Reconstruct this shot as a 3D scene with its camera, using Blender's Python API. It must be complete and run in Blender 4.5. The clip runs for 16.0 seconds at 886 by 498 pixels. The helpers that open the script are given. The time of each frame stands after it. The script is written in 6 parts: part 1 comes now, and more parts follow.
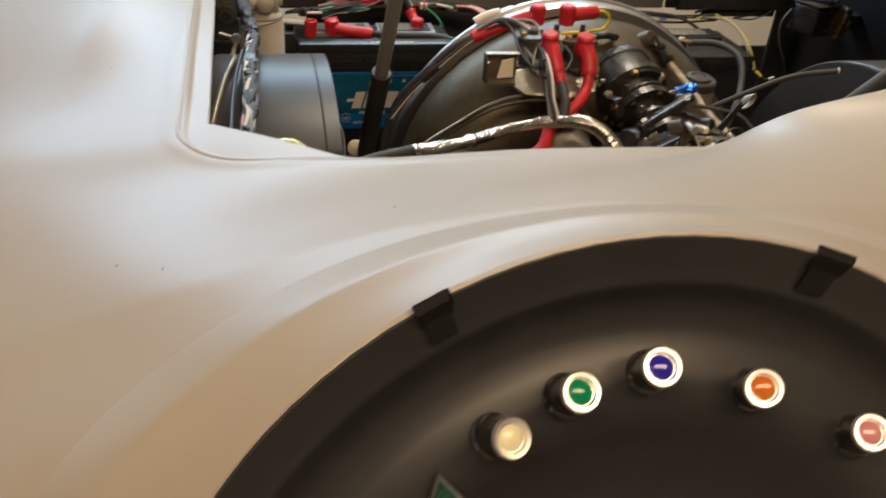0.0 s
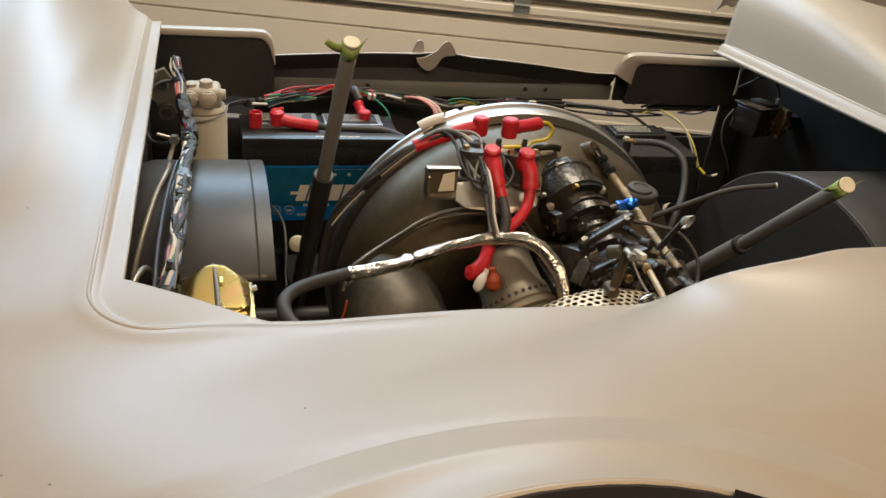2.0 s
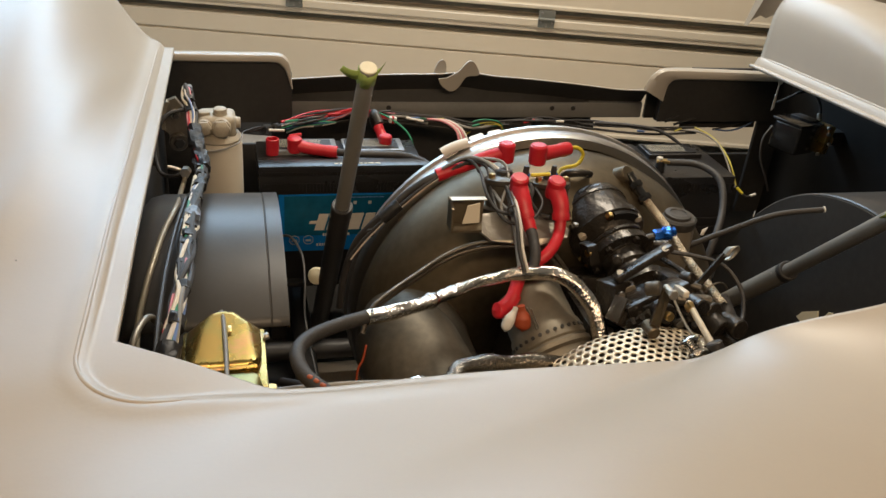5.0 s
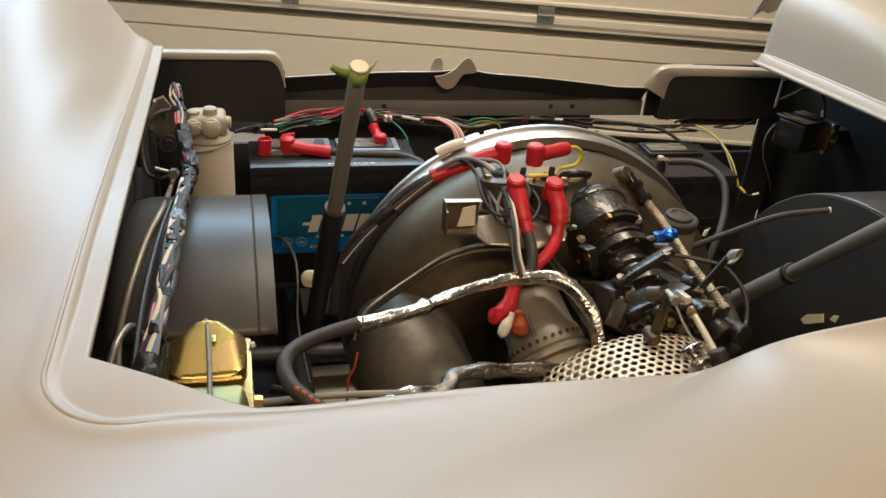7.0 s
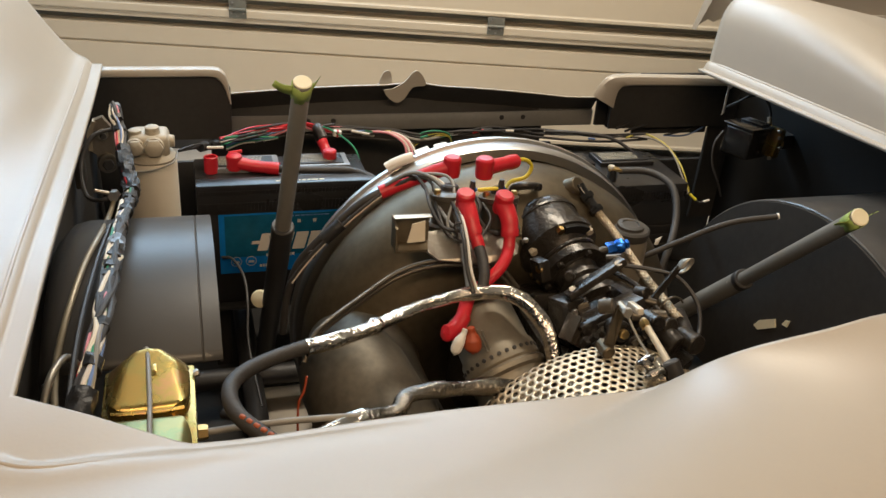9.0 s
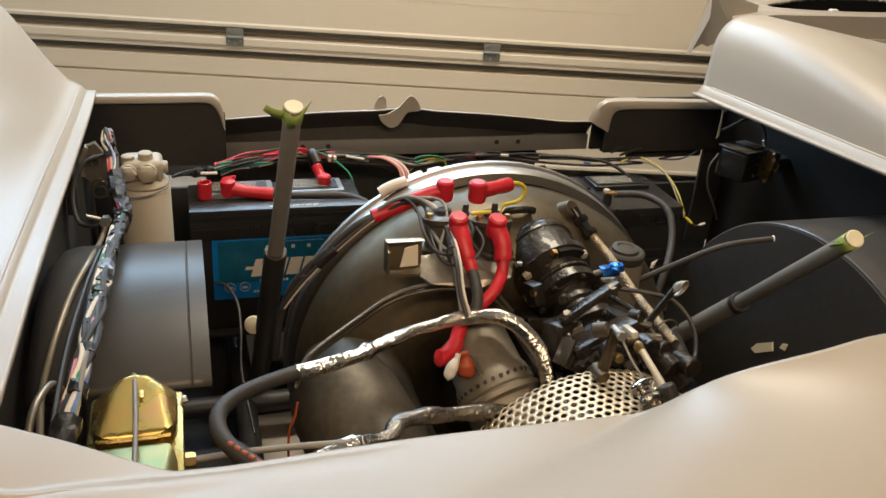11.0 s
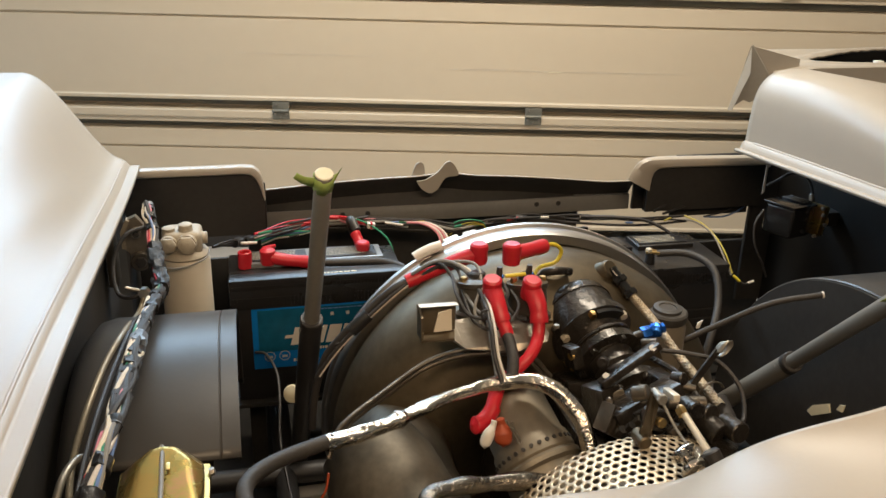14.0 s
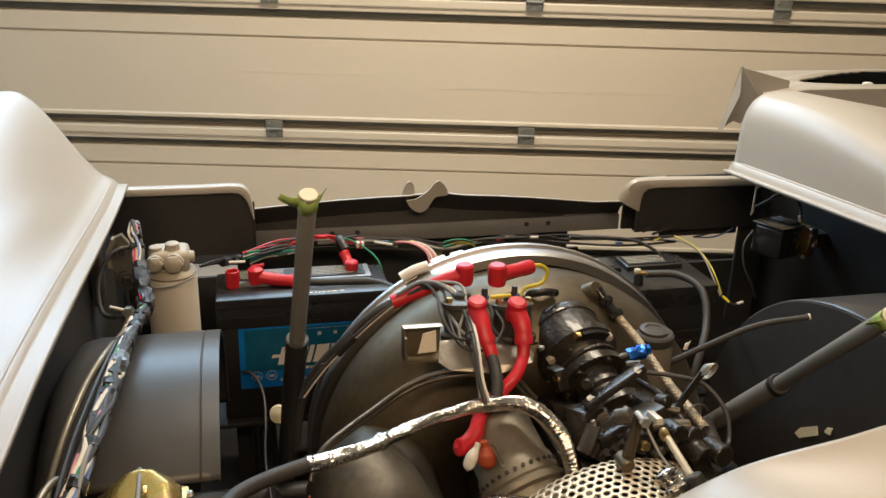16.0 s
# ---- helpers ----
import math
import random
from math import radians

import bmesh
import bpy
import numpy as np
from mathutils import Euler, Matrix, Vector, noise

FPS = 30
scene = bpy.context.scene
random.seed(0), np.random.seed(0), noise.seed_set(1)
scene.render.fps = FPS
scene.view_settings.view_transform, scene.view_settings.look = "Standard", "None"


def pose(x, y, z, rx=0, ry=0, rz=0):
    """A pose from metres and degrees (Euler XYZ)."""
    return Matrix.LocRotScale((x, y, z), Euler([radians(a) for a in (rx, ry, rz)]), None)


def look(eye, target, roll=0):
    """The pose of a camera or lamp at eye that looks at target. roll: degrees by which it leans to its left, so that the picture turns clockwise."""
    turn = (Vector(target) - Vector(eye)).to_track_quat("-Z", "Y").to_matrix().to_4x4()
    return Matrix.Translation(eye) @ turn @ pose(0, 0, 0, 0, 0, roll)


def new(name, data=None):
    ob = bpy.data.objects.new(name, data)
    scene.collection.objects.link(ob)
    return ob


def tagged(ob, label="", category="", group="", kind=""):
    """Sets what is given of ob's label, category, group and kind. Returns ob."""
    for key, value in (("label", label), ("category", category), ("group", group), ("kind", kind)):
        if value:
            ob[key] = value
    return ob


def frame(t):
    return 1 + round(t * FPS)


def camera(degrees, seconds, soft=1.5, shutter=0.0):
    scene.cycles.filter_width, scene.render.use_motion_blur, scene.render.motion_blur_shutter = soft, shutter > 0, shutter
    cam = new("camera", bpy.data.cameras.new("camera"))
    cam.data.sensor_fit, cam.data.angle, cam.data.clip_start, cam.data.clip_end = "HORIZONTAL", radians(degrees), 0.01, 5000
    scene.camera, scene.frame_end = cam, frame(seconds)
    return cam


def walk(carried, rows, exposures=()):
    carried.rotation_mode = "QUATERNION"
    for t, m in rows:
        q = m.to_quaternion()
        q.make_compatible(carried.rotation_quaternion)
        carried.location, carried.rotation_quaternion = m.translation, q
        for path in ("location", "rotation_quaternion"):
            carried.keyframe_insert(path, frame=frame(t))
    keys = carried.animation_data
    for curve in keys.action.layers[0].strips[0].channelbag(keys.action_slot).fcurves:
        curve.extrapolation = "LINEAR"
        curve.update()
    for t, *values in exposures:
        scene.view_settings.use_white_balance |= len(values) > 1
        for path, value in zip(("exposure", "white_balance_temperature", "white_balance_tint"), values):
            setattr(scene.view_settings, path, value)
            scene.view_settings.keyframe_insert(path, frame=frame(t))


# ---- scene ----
cam = camera(55.1, 16.0, shutter=0.5)
PATH = [
    (0, (0.031, -0.003, 1.211), (0.073, 1.685, 0.139), 4.6),
    (0.5, (0.042, 0.015, 1.245), (0.156, 1.729, 0.222), 6.0),
    (1, (0.045, 0.04, 1.275), (0.151, 1.781, 0.297), 6.3),
    (1.5, (0.044, 0.051, 1.283), (0.139, 1.799, 0.316), 6.5),
    (2, (0.051, 0.067, 1.288), (0.185, 1.81, 0.315), 7.1),
    (2.5, (0.051, 0.073, 1.293), (0.204, 1.821, 0.332), 7.3),
    (3, (0.053, 0.091, 1.293), (0.179, 1.846, 0.344), 6.6),
    (3.5, (0.05, 0.107, 1.298), (0.169, 1.863, 0.348), 6.7),
    (4, (0.051, 0.122, 1.293), (0.136, 1.88, 0.343), 5.7),
    (6.5, (0.062, 0.174, 1.272), (0.127, 1.928, 0.314), 5.2),
    (7, (0.064, 0.181, 1.273), (0.132, 1.934, 0.313), 5.1),
    (7.5, (0.066, 0.186, 1.272), (0.154, 1.935, 0.304), 5.2),
    (8, (0.072, 0.193, 1.274), (0.209, 1.948, 0.326), 5.5),
    (8.5, (0.073, 0.197, 1.273), (0.227, 1.956, 0.335), 5.1),
    (9, (0.076, 0.2, 1.272), (0.238, 1.963, 0.341), 5.0),
    (11.5, (0.086, 0.209, 1.265), (0.241, 2.021, 0.432), 4.4),
    (12, (0.082, 0.216, 1.264), (0.18, 2.057, 0.489), 3.3),
    (12.5, (0.085, 0.213, 1.267), (0.14, 2.072, 0.532), 1.5),
    (13, (0.094, 0.212, 1.268), (0.139, 2.065, 0.516), 2.5),
    (13.5, (0.104, 0.216, 1.261), (0.126, 2.067, 0.504), 1.9),
    (14, (0.111, 0.216, 1.26), (0.143, 2.073, 0.519), 1.6),
    (14.5, (0.116, 0.217, 1.259), (0.154, 2.077, 0.523), 2.0),
    (15, (0.121, 0.22, 1.26), (0.153, 2.084, 0.536), 2.2),
    (15.5, (0.124, 0.221, 1.26), (0.156, 2.09, 0.549), 2.0),
    (16, (0.126, 0.219, 1.264), (0.165, 2.092, 0.561), 1.9),
]
walk(cam, [(t, look(eye, target, roll)) for t, eye, target, roll in PATH], exposures=[(0, 0.12), (1, 0.22), (2.5, 0.22), (4, 0.18), (8, 0.27), (16, 0.36)])

# ---- light ----
world = bpy.data.worlds.new("garage_air")
scene.world = world
world.use_nodes = True
sky = world.node_tree.nodes.new("ShaderNodeTexSky")
sky.sky_type, sky.sun_disc = "NISHITA", False
sky.sun_elevation, sky.sun_rotation = radians(40), radians(-80)
world.node_tree.links.new(sky.outputs[0], world.node_tree.nodes["Background"].inputs[0])
world.node_tree.nodes["Background"].inputs[1].default_value = 0.1


def area_lamp(name, eye, target, sx, sy, watts, colour):
    data = bpy.data.lights.new(name, "AREA")
    data.shape, data.size, data.size_y, data.energy, data.color = "RECTANGLE", sx, sy, watts, colour
    ob = new(name, data)
    ob.matrix_world = look(eye, target)
    return ob


area_lamp("door_window_daylight", (-0.7, 3.22, 1.95), (-0.5, 0.0, 1.2), 2.8, 0.6, 44, (0.50, 0.75, 1.0))
# unseen cool fill added before the left wall, which has no opening
area_lamp("left_daylight_fill", (-4.35, 2.35, 1.35), (0, 1.7, 1.1), 1.7, 1.9, 30, (0.62, 0.80, 1.0))
area_lamp("ceiling_tube", (0.35, 2.0, 2.62), (0.35, 2.75, 0.7), 1.2, 0.35, 42, (1.0, 0.87, 0.69))
area_lamp("ceiling_tube", (0.32, -0.50, 2.20), (0.28, 0.1, 0.75), 2.2, 0.35, 29, (1.0, 0.71, 0.44))
scene.view_settings.exposure = 0.0

# ---- materials ----
def material(name, colour, rough=0.5, metal=0.0, vary=0.12, scale=30.0, bump=0.0, bump_scale=120.0, rough_vary=0.1, coat=0.0, stretch=(1, 1, 1), spec=0.5):
    m = bpy.data.materials.new(name)
    m.use_nodes = True
    nt = m.node_tree
    n, ln = nt.nodes, nt.links
    b = n["Principled BSDF"]
    b.inputs["Metallic"].default_value = metal
    b.inputs["Coat Weight"].default_value = coat
    b.inputs["Specular IOR Level"].default_value = spec
    tc = n.new("ShaderNodeTexCoord")
    mp = n.new("ShaderNodeMapping")
    mp.inputs["Scale"].default_value = stretch
    ln.new(tc.outputs["Object"], mp.inputs["Vector"])
    big, fine = n.new("ShaderNodeTexNoise"), n.new("ShaderNodeTexNoise")
    big.inputs["Scale"].default_value, fine.inputs["Scale"].default_value = scale * 0.2, scale * 4
    big.inputs["Detail"].default_value, fine.inputs["Detail"].default_value = 5, 3
    for t in (big, fine):
        ln.new(mp.outputs[0], t.inputs["Vector"])
    mixn = n.new("ShaderNodeMath")
    mixn.operation = "MULTIPLY_ADD"
    ln.new(fine.outputs["Fac"], mixn.inputs[0])
    mixn.inputs[1].default_value = 0.35
    ln.new(big.outputs["Fac"], mixn.inputs[2])
    ramp = n.new("ShaderNodeValToRGB")
    lo, hi = [max(0, x * (1 - vary)) for x in colour], [min(1, x * (1 + vary)) for x in colour]
    ramp.color_ramp.elements[0].position, ramp.color_ramp.elements[1].position = 0.4, 0.95
    ramp.color_ramp.elements[0].color, ramp.color_ramp.elements[1].color = (*lo, 1), (*hi, 1)
    ln.new(mixn.outputs[0], ramp.inputs[0])
    ln.new(ramp.outputs[0], b.inputs["Base Color"])
    rr = n.new("ShaderNodeMapRange")
    rr.inputs["To Min"].default_value, rr.inputs["To Max"].default_value = max(0.03, rough - rough_vary), min(1, rough + rough_vary)
    ln.new(big.outputs["Fac"], rr.inputs["Value"])
    ln.new(rr.outputs[0], b.inputs["Roughness"])
    if bump:
        bn, bt = n.new("ShaderNodeBump"), n.new("ShaderNodeTexNoise")
        bt.inputs["Scale"].default_value, bt.inputs["Detail"].default_value = bump_scale, 4
        ln.new(mp.outputs[0], bt.inputs["Vector"])
        bn.inputs["Strength"].default_value, bn.inputs["Distance"].default_value = bump, 0.002
        ln.new(bt.outputs["Fac"], bn.inputs["Height"])
        ln.new(bn.outputs[0], b.inputs["Normal"])
    return m


PRIMER = material("grey_white_primer", (0.370, 0.330, 0.277), 0.42, 0, 0.035, 9, 0.05, 260, 0.05, 0.28)
PRIMER.node_tree.nodes["Principled BSDF"].inputs["Coat Roughness"].default_value = 0.30
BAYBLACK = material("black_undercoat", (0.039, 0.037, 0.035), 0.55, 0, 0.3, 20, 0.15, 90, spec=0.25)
TUBGREY = material("satin_grey_black_sheet", (0.050, 0.047, 0.044), 0.37, 0, 0.14, 14, 0.04, 150, 0.06, spec=0.4)
RAILGREY = material("dark_grey_bar", (0.20, 0.195, 0.185), 0.45, 0, 0.15, 30, 0.05)
TUBDARK = material("satin_black_sheet", (0.055, 0.054, 0.053), 0.32, 0, 0.15, 14, 0.06, 150, 0.05)
COWL = material("brown_black_satin_plastic", (0.030, 0.030, 0.031), 0.40, 0, 0.2, 12, 0.03, 200, 0.06)
BLACK = material("black_rubber", (0.032, 0.030, 0.030), 0.5, 0, 0.25, 40, 0.1)
GLOSSBLACK = material("oily_black_casting", (0.037, 0.032, 0.027), 0.31, 0.5, 0.6, 60, 0.9, 130, 0.16, 0.25)
STEEL = material("weathered_steel", (0.118, 0.094, 0.061), 0.44, 0.7, 0.55, 18, 0.06, 160, 0.1)
BRIGHT = material("polished_steel", (0.48, 0.47, 0.455), 0.36, 1.0, 0.08, 30, 0.03, 100, 0.06)
DULL = material("dull_zinc", (0.34, 0.325, 0.29), 0.42, 0.8, 0.25, 40, 0.1, 120)
RED = material("red_vinyl_boot", (0.52, 0.016, 0.028), 0.38, 0, 0.1, 30, 0.05, 100, 0.06)
ORANGE = material("orange_silicone_boot", (0.32, 0.055, 0.018), 0.5, 0, 0.12, 30)
WHITEP = material("white_plastic", (0.72, 0.70, 0.66), 0.45, 0, 0.06, 30)
CREAM = material("cream_filter_paint", (0.66, 0.60, 0.49), 0.4, 0, 0.05, 20, 0.04)
CASTAL = material("grey_cast_aluminium", (0.34, 0.31, 0.265), 0.36, 0.75, 0.25, 40, 0.3, 120)
GOLD = material("yellow_zinc_plate", (0.52, 0.42, 0.17), 0.27, 0.9, 0.3, 60, 0.10, 60, 0.06)
for node in GOLD.node_tree.nodes:
    if node.type == "VALTORGB":
        node.color_ramp.elements[0].color = (0.40, 0.41, 0.20, 1)
        node.color_ramp.elements[1].color = (0.52, 0.30, 0.10, 1)
BRASS = material("brass", (0.62, 0.43, 0.18), 0.3, 1.0, 0.15, 30)
FOIL = material("crinkled_foil_sleeve", (0.60, 0.575, 0.535), 0.13, 1.0, 0.10, 60, 0.25, 420, 0.05)
BRAID = material("braided_steel_hose", (0.46, 0.38, 0.27), 0.45, 0.7, 0.35, 200, 0.8, 600)
HOSE = material("black_fabric_hose", (0.031, 0.028, 0.026), 0.6, 0, 0.2, 60, 0.3, 200)
POLE = material("dark_grey_tube_paint", (0.21, 0.20, 0.18), 0.42, 0, 0.12, 30, 0.05)
GREEN = material("lime_masking_tape", (0.33, 0.44, 0.12), 0.6, 0, 0.12, 40)
CARD = material("cut_plastic_end", (0.72, 0.66, 0.48), 0.6, 0, 0.1, 40)
BLUEAN = material("blue_anodised_fitting", (0.02, 0.13, 0.55), 0.25, 0.8, 0.1, 40)
BATBLUE = material("battery_label_blue", (0.006, 0.17, 0.52), 0.25, 0, 0.25, 20, 0, 60, 0.05)
BATTEAL = material("battery_label_teal", (0.008, 0.100, 0.185), 0.25, 0, 0.6, 12, 0, 60, 0.05)
BATBLACK = material("black_battery_case", (0.021, 0.020, 0.020), 0.30, 0, 0.2, 40, 0.15, 200)
DOORPAINT = material("beige_door_paint", (0.635, 0.558, 0.442), 0.42, 0, 0.04, 5, 0.03, 80, 0.05)
FLOORMAT = material("garage_concrete", (0.36, 0.33, 0.29), 0.6, 0, 0.2, 6, 0.2, 60)
WALLMAT = material("garage_wall_paint", (0.66, 0.61, 0.53), 0.7, 0, 0.04, 4, 0.08, 120)
YELLOW = material("yellow_wire", (0.62, 0.50, 0.03), 0.45, 0, 0.1, 40)
WIREGREEN = material("green_wire", (0.02, 0.22, 0.12), 0.45, 0, 0.1, 40)
WIREPINK = material("pink_wire", (0.60, 0.22, 0.26), 0.45, 0, 0.1, 40)
WIREWHITE = material("white_wire", (0.62, 0.58, 0.52), 0.45, 0, 0.1, 40)
WIREBLUE = material("blue_wire", (0.12, 0.20, 0.42), 0.45, 0, 0.1, 40)
ELBOW = material("brown_heat_tinted_steel", (0.104, 0.090, 0.069), 0.48, 0.6, 0.6, 22, 0.12, 60, 0.18)
CASTTAN = material("tan_cast_housing", (0.40, 0.355, 0.28), 0.55, 0.1, 0.2, 40, 0.4, 140)
VENTGREY = material("grey_vent_plastic", (0.20, 0.21, 0.22), 0.3, 0, 0.15, 30)
TANLABEL = material("tan_printed_label", (0.36, 0.33, 0.26), 0.4, 0, 0.25, 90)
TABBLACK = material("black_painted_clip", (0.015, 0.0145, 0.014), 0.6, 0, 0.2, 40, spec=0.12)
CREAMZINC = material("pale_plated_rod", (0.74, 0.68, 0.56), 0.35, 0.5, 0.12, 40)
BARREL = material("dark_chrome_barrel", (0.30, 0.29, 0.28), 0.25, 1.0, 0.1, 60)
BEZEL = material("brushed_chrome_bezel", (0.88, 0.86, 0.82), 0.32, 0.9, 0.08, 60)
CANTAN = material("tan_combustor_steel", (0.20, 0.175, 0.135), 0.48, 0.6, 0.3, 24, 0.08, 140, 0.1)
GLOSSPLASTIC = material("gloss_black_plastic", (0.012, 0.012, 0.012), 0.16, 0, 0.2, 30)
GOLDGREEN = material("greenish_zinc_plate", (0.28, 0.26, 0.115), 0.36, 0.85, 0.35, 50, 0.10, 60, 0.06)
# yellow passivate shifts from gold to green and rose across a part
for zinc, tints in ((GOLD, ((0.60, (0.40, 0.25, 0.07)), (0.71, (0.32, 0.25, 0.075)), (0.86, (0.40, 0.22, 0.10)))), (GOLDGREEN, ((0.60, (0.25, 0.21, 0.08)), (0.71, (0.19, 0.205, 0.085)), (0.86, (0.26, 0.205, 0.10))))):
    for node in zinc.node_tree.nodes:
        if node.bl_idname == "ShaderNodeValToRGB":
            node.color_ramp.elements.new(0.68)
            for el, (at, tint) in zip(node.color_ramp.elements, tints):
                el.position, el.color = at, (*tint, 1)
        if node.bl_idname == "ShaderNodeTexNoise" and node.inputs["Scale"].default_value < 15:
            node.inputs["Scale"].default_value = 26
OLIVE = material("dull_yellow_wire", (0.46, 0.40, 0.07), 0.45, 0, 0.1, 40)
DARKCAST = material("dark_grey_casting", (0.105, 0.092, 0.074), 0.34, 0.6, 0.3, 40, 0.4, 120)
HINGE = material("dim_zinc_hinge", (0.20, 0.20, 0.175), 0.5, 0.4, 0.2, 40, 0.1, 120)
SMOKED = material("smoky_translucent_plastic", (0.16, 0.14, 0.11), 0.3, 0, 0.15, 20)
POLE_GREY = material("bare_grey_composite", (0.30, 0.28, 0.245), 0.55, 0, 0.12, 20, 0.1, 120)
TAPE = material("black_cloth_tape", (0.013, 0.013, 0.014), 0.42, 0, 0.3, 60, 0.8, 120, spec=0.5)
LABELGREY = material("printed_grey_label", (0.42, 0.41, 0.38), 0.5, 0, 0.3, 120)


def gem(name, colour):
    m = material(name, colour, 0.12, 0, 0.1, 60, 0, 100, 0.03, 0.6)
    return m


# ---- mesh helpers ----
TURN = 13.0
CAR = pose(0, 0, 0, 0, 0, TURN)
BASES = {}


def smooth(a, b, x):
    t = max(0.0, min(1.0, (x - a) / (b - a)))
    return t * t * (3 - 2 * t)


def mesh_of(bm, name, mat, base=(0, 0, 0), flat=False):
    bmesh.ops.recalc_face_normals(bm, faces=bm.faces)
    for f in bm.faces:
        f.smooth = not flat
    me = bpy.data.meshes.new(name)
    bmesh.ops.translate(bm, verts=bm.verts, vec=-Vector(base))
    bm.to_mesh(me)
    bm.free()
    me.materials.append(mat)
    if not flat:
        me.set_sharp_from_angle(angle=radians(38))
    return me


def thing(name, base, label, category, group="", kind="", m=CAR):
    ob = tagged(new(name), label, category, group, kind)
    ob.matrix_basis = m @ Matrix.Translation(base)
    BASES[ob.name] = Vector(base)
    return ob


def part(name, bm, mat, parent, label="", flat=False):
    base = BASES[parent.name]
    ob = new(name, mesh_of(bm, name, mat, base, flat))
    ob.parent = parent
    BASES[ob.name] = base
    if label:
        tagged(ob, label)
    return ob


def single(name, bm, mat, base, label, category, group="", kind="", m=CAR, flat=False):
    ob = tagged(new(name, mesh_of(bm, name, mat, base, flat)), label, category, group, kind)
    ob.matrix_basis = m @ Matrix.Translation(base)
    BASES[ob.name] = Vector(base)
    return ob


def frame_of(p0, p1):
    d = Vector(p1) - Vector(p0)
    return Matrix.Translation(p0) @ d.to_track_quat("Z", "Y").to_matrix().to_4x4(), d.length


def box(c, s, rot=(0, 0, 0), bev=0.002, seg=2, bm=None):
    bm = bm or bmesh.new()
    made = bmesh.ops.create_cube(bm, size=1.0)["verts"]
    m = pose(*c, *rot) @ Matrix.Diagonal((*s, 1))
    bmesh.ops.transform(bm, matrix=m, verts=made)
    if bev:
        edges = list({e for v in made for e in v.link_edges})
        bmesh.ops.bevel(bm, geom=edges, offset=min(bev, min(s) * 0.45), segments=seg, profile=0.6, affect="EDGES")
    return bm


def lathe(p0, p1, profile, seg=32, bm=None, arc=(0, 360)):
    """profile: (radius, height along p0 to p1 in metres)."""
    bm = bm or bmesh.new()
    m, _ = frame_of(p0, p1)
    full = arc[1] - arc[0] >= 360
    count = seg if full else seg + 1
    rings = []
    for r, h in profile:
        if r < 1e-6 and full:
            rings.append([bm.verts.new(m @ Vector((0, 0, h)))])
            continue
        rings.append([bm.verts.new(m @ Vector((r * math.cos(a), r * math.sin(a), h))) for a in (radians(arc[0] + (arc[1] - arc[0]) * k / seg) for k in range(count))])
    for a, b in zip(rings, rings[1:]):
        for k in range(seg):
            j = (k + 1) % count
            if len(a) == 1 and len(b) > 1:
                bm.faces.new((a[0], b[j], b[k]))
            elif len(b) == 1 and len(a) > 1:
                bm.faces.new((a[k], a[j], b[0]))
            elif len(a) > 1:
                bm.faces.new((a[k], a[j], b[j], b[k]))
    return bm


def rod(p0, p1, r0, r1=None, seg=20, bev=0.0015, bm=None):
    r1 = r0 if r1 is None else r1
    n = (Vector(p1) - Vector(p0)).length
    b = min(bev, r0 * 0.4, r1 * 0.4, n * 0.3)
    return lathe(p0, p1, [(0, 0), (r0 - b, 0), (r0, b), (r1, n - b), (r1 - b, n), (0, n)], seg, bm)


def spline(points, sub=6):
    pts = [Vector(p) for p in points]
    pts = [2 * pts[0] - pts[1]] + pts + [2 * pts[-1] - pts[-2]]
    out = []
    for a, b, c, d in zip(pts, pts[1:], pts[2:], pts[3:]):
        for k in range(sub):
            t = k / sub
            out.append(0.5 * ((2 * b) + (c - a) * t + (2 * a - 5 * b + 4 * c - d) * t * t + (3 * b - a - 3 * c + d) * t ** 3))
    return out + [pts[-2]]


def tube(points, r, seg=10, sub=6, bm=None, wobble=0.0, seed=0):
    bm = bm or bmesh.new()
    path = spline(points, sub)
    up = Vector((0.31, 0.2, 0.93))
    rings = []
    for k, p in enumerate(path):
        d = (path[min(k + 1, len(path) - 1)] - path[max(k - 1, 0)]).normalized()
        x = d.cross(up).normalized()
        y = x.cross(d)
        up = y
        rad = r(k / (len(path) - 1)) if callable(r) else r
        ring = []
        for j in range(seg):
            a = 2 * math.pi * j / seg
            w = rad * (1 + wobble * noise.noise(Vector((p.x * 60 + seed, p.y * 60 + j * 0.9, p.z * 60))))
            ring.append(bm.verts.new(p + w * (x * math.cos(a) + y * math.sin(a))))
        rings.append(ring)
    for a, b in zip(rings, rings[1:]):
        for j in range(seg):
            bm.faces.new((a[j], a[(j + 1) % seg], b[(j + 1) % seg], b[j]))
    bm.faces.new(rings[0])
    bm.faces.new(rings[-1])
    return bm


def extrude_outline(points, shift, bm=None):
    """A flat outline (car coordinates) pushed by shift into a solid."""
    bm = bm or bmesh.new()
    a = [bm.verts.new(p) for p in points]
    b = [bm.verts.new(Vector(p) + Vector(shift)) for p in points]
    bm.faces.new(a)
    bm.faces.new(b)
    for k in range(len(a)):
        j = (k + 1) % len(a)
        bm.faces.new((a[k], a[j], b[j], b[k]))
    return bm


def hexbolt(p, d, r, h, bm=None):
    p, d = Vector(p), Vector(d).normalized()
    return lathe(p, p + d, [(0, 0), (r, 0), (r, h * 0.8), (r * 0.85, h), (0, h)], 6, bm)


# ---- the garage ----
def wall(name, c, s, mat, label, kind="structure"):
    return tagged(new(name, mesh_of(box(c, s, bev=0), name, mat, flat=True)), label, "wall" if "wall" in name else name, "", kind)


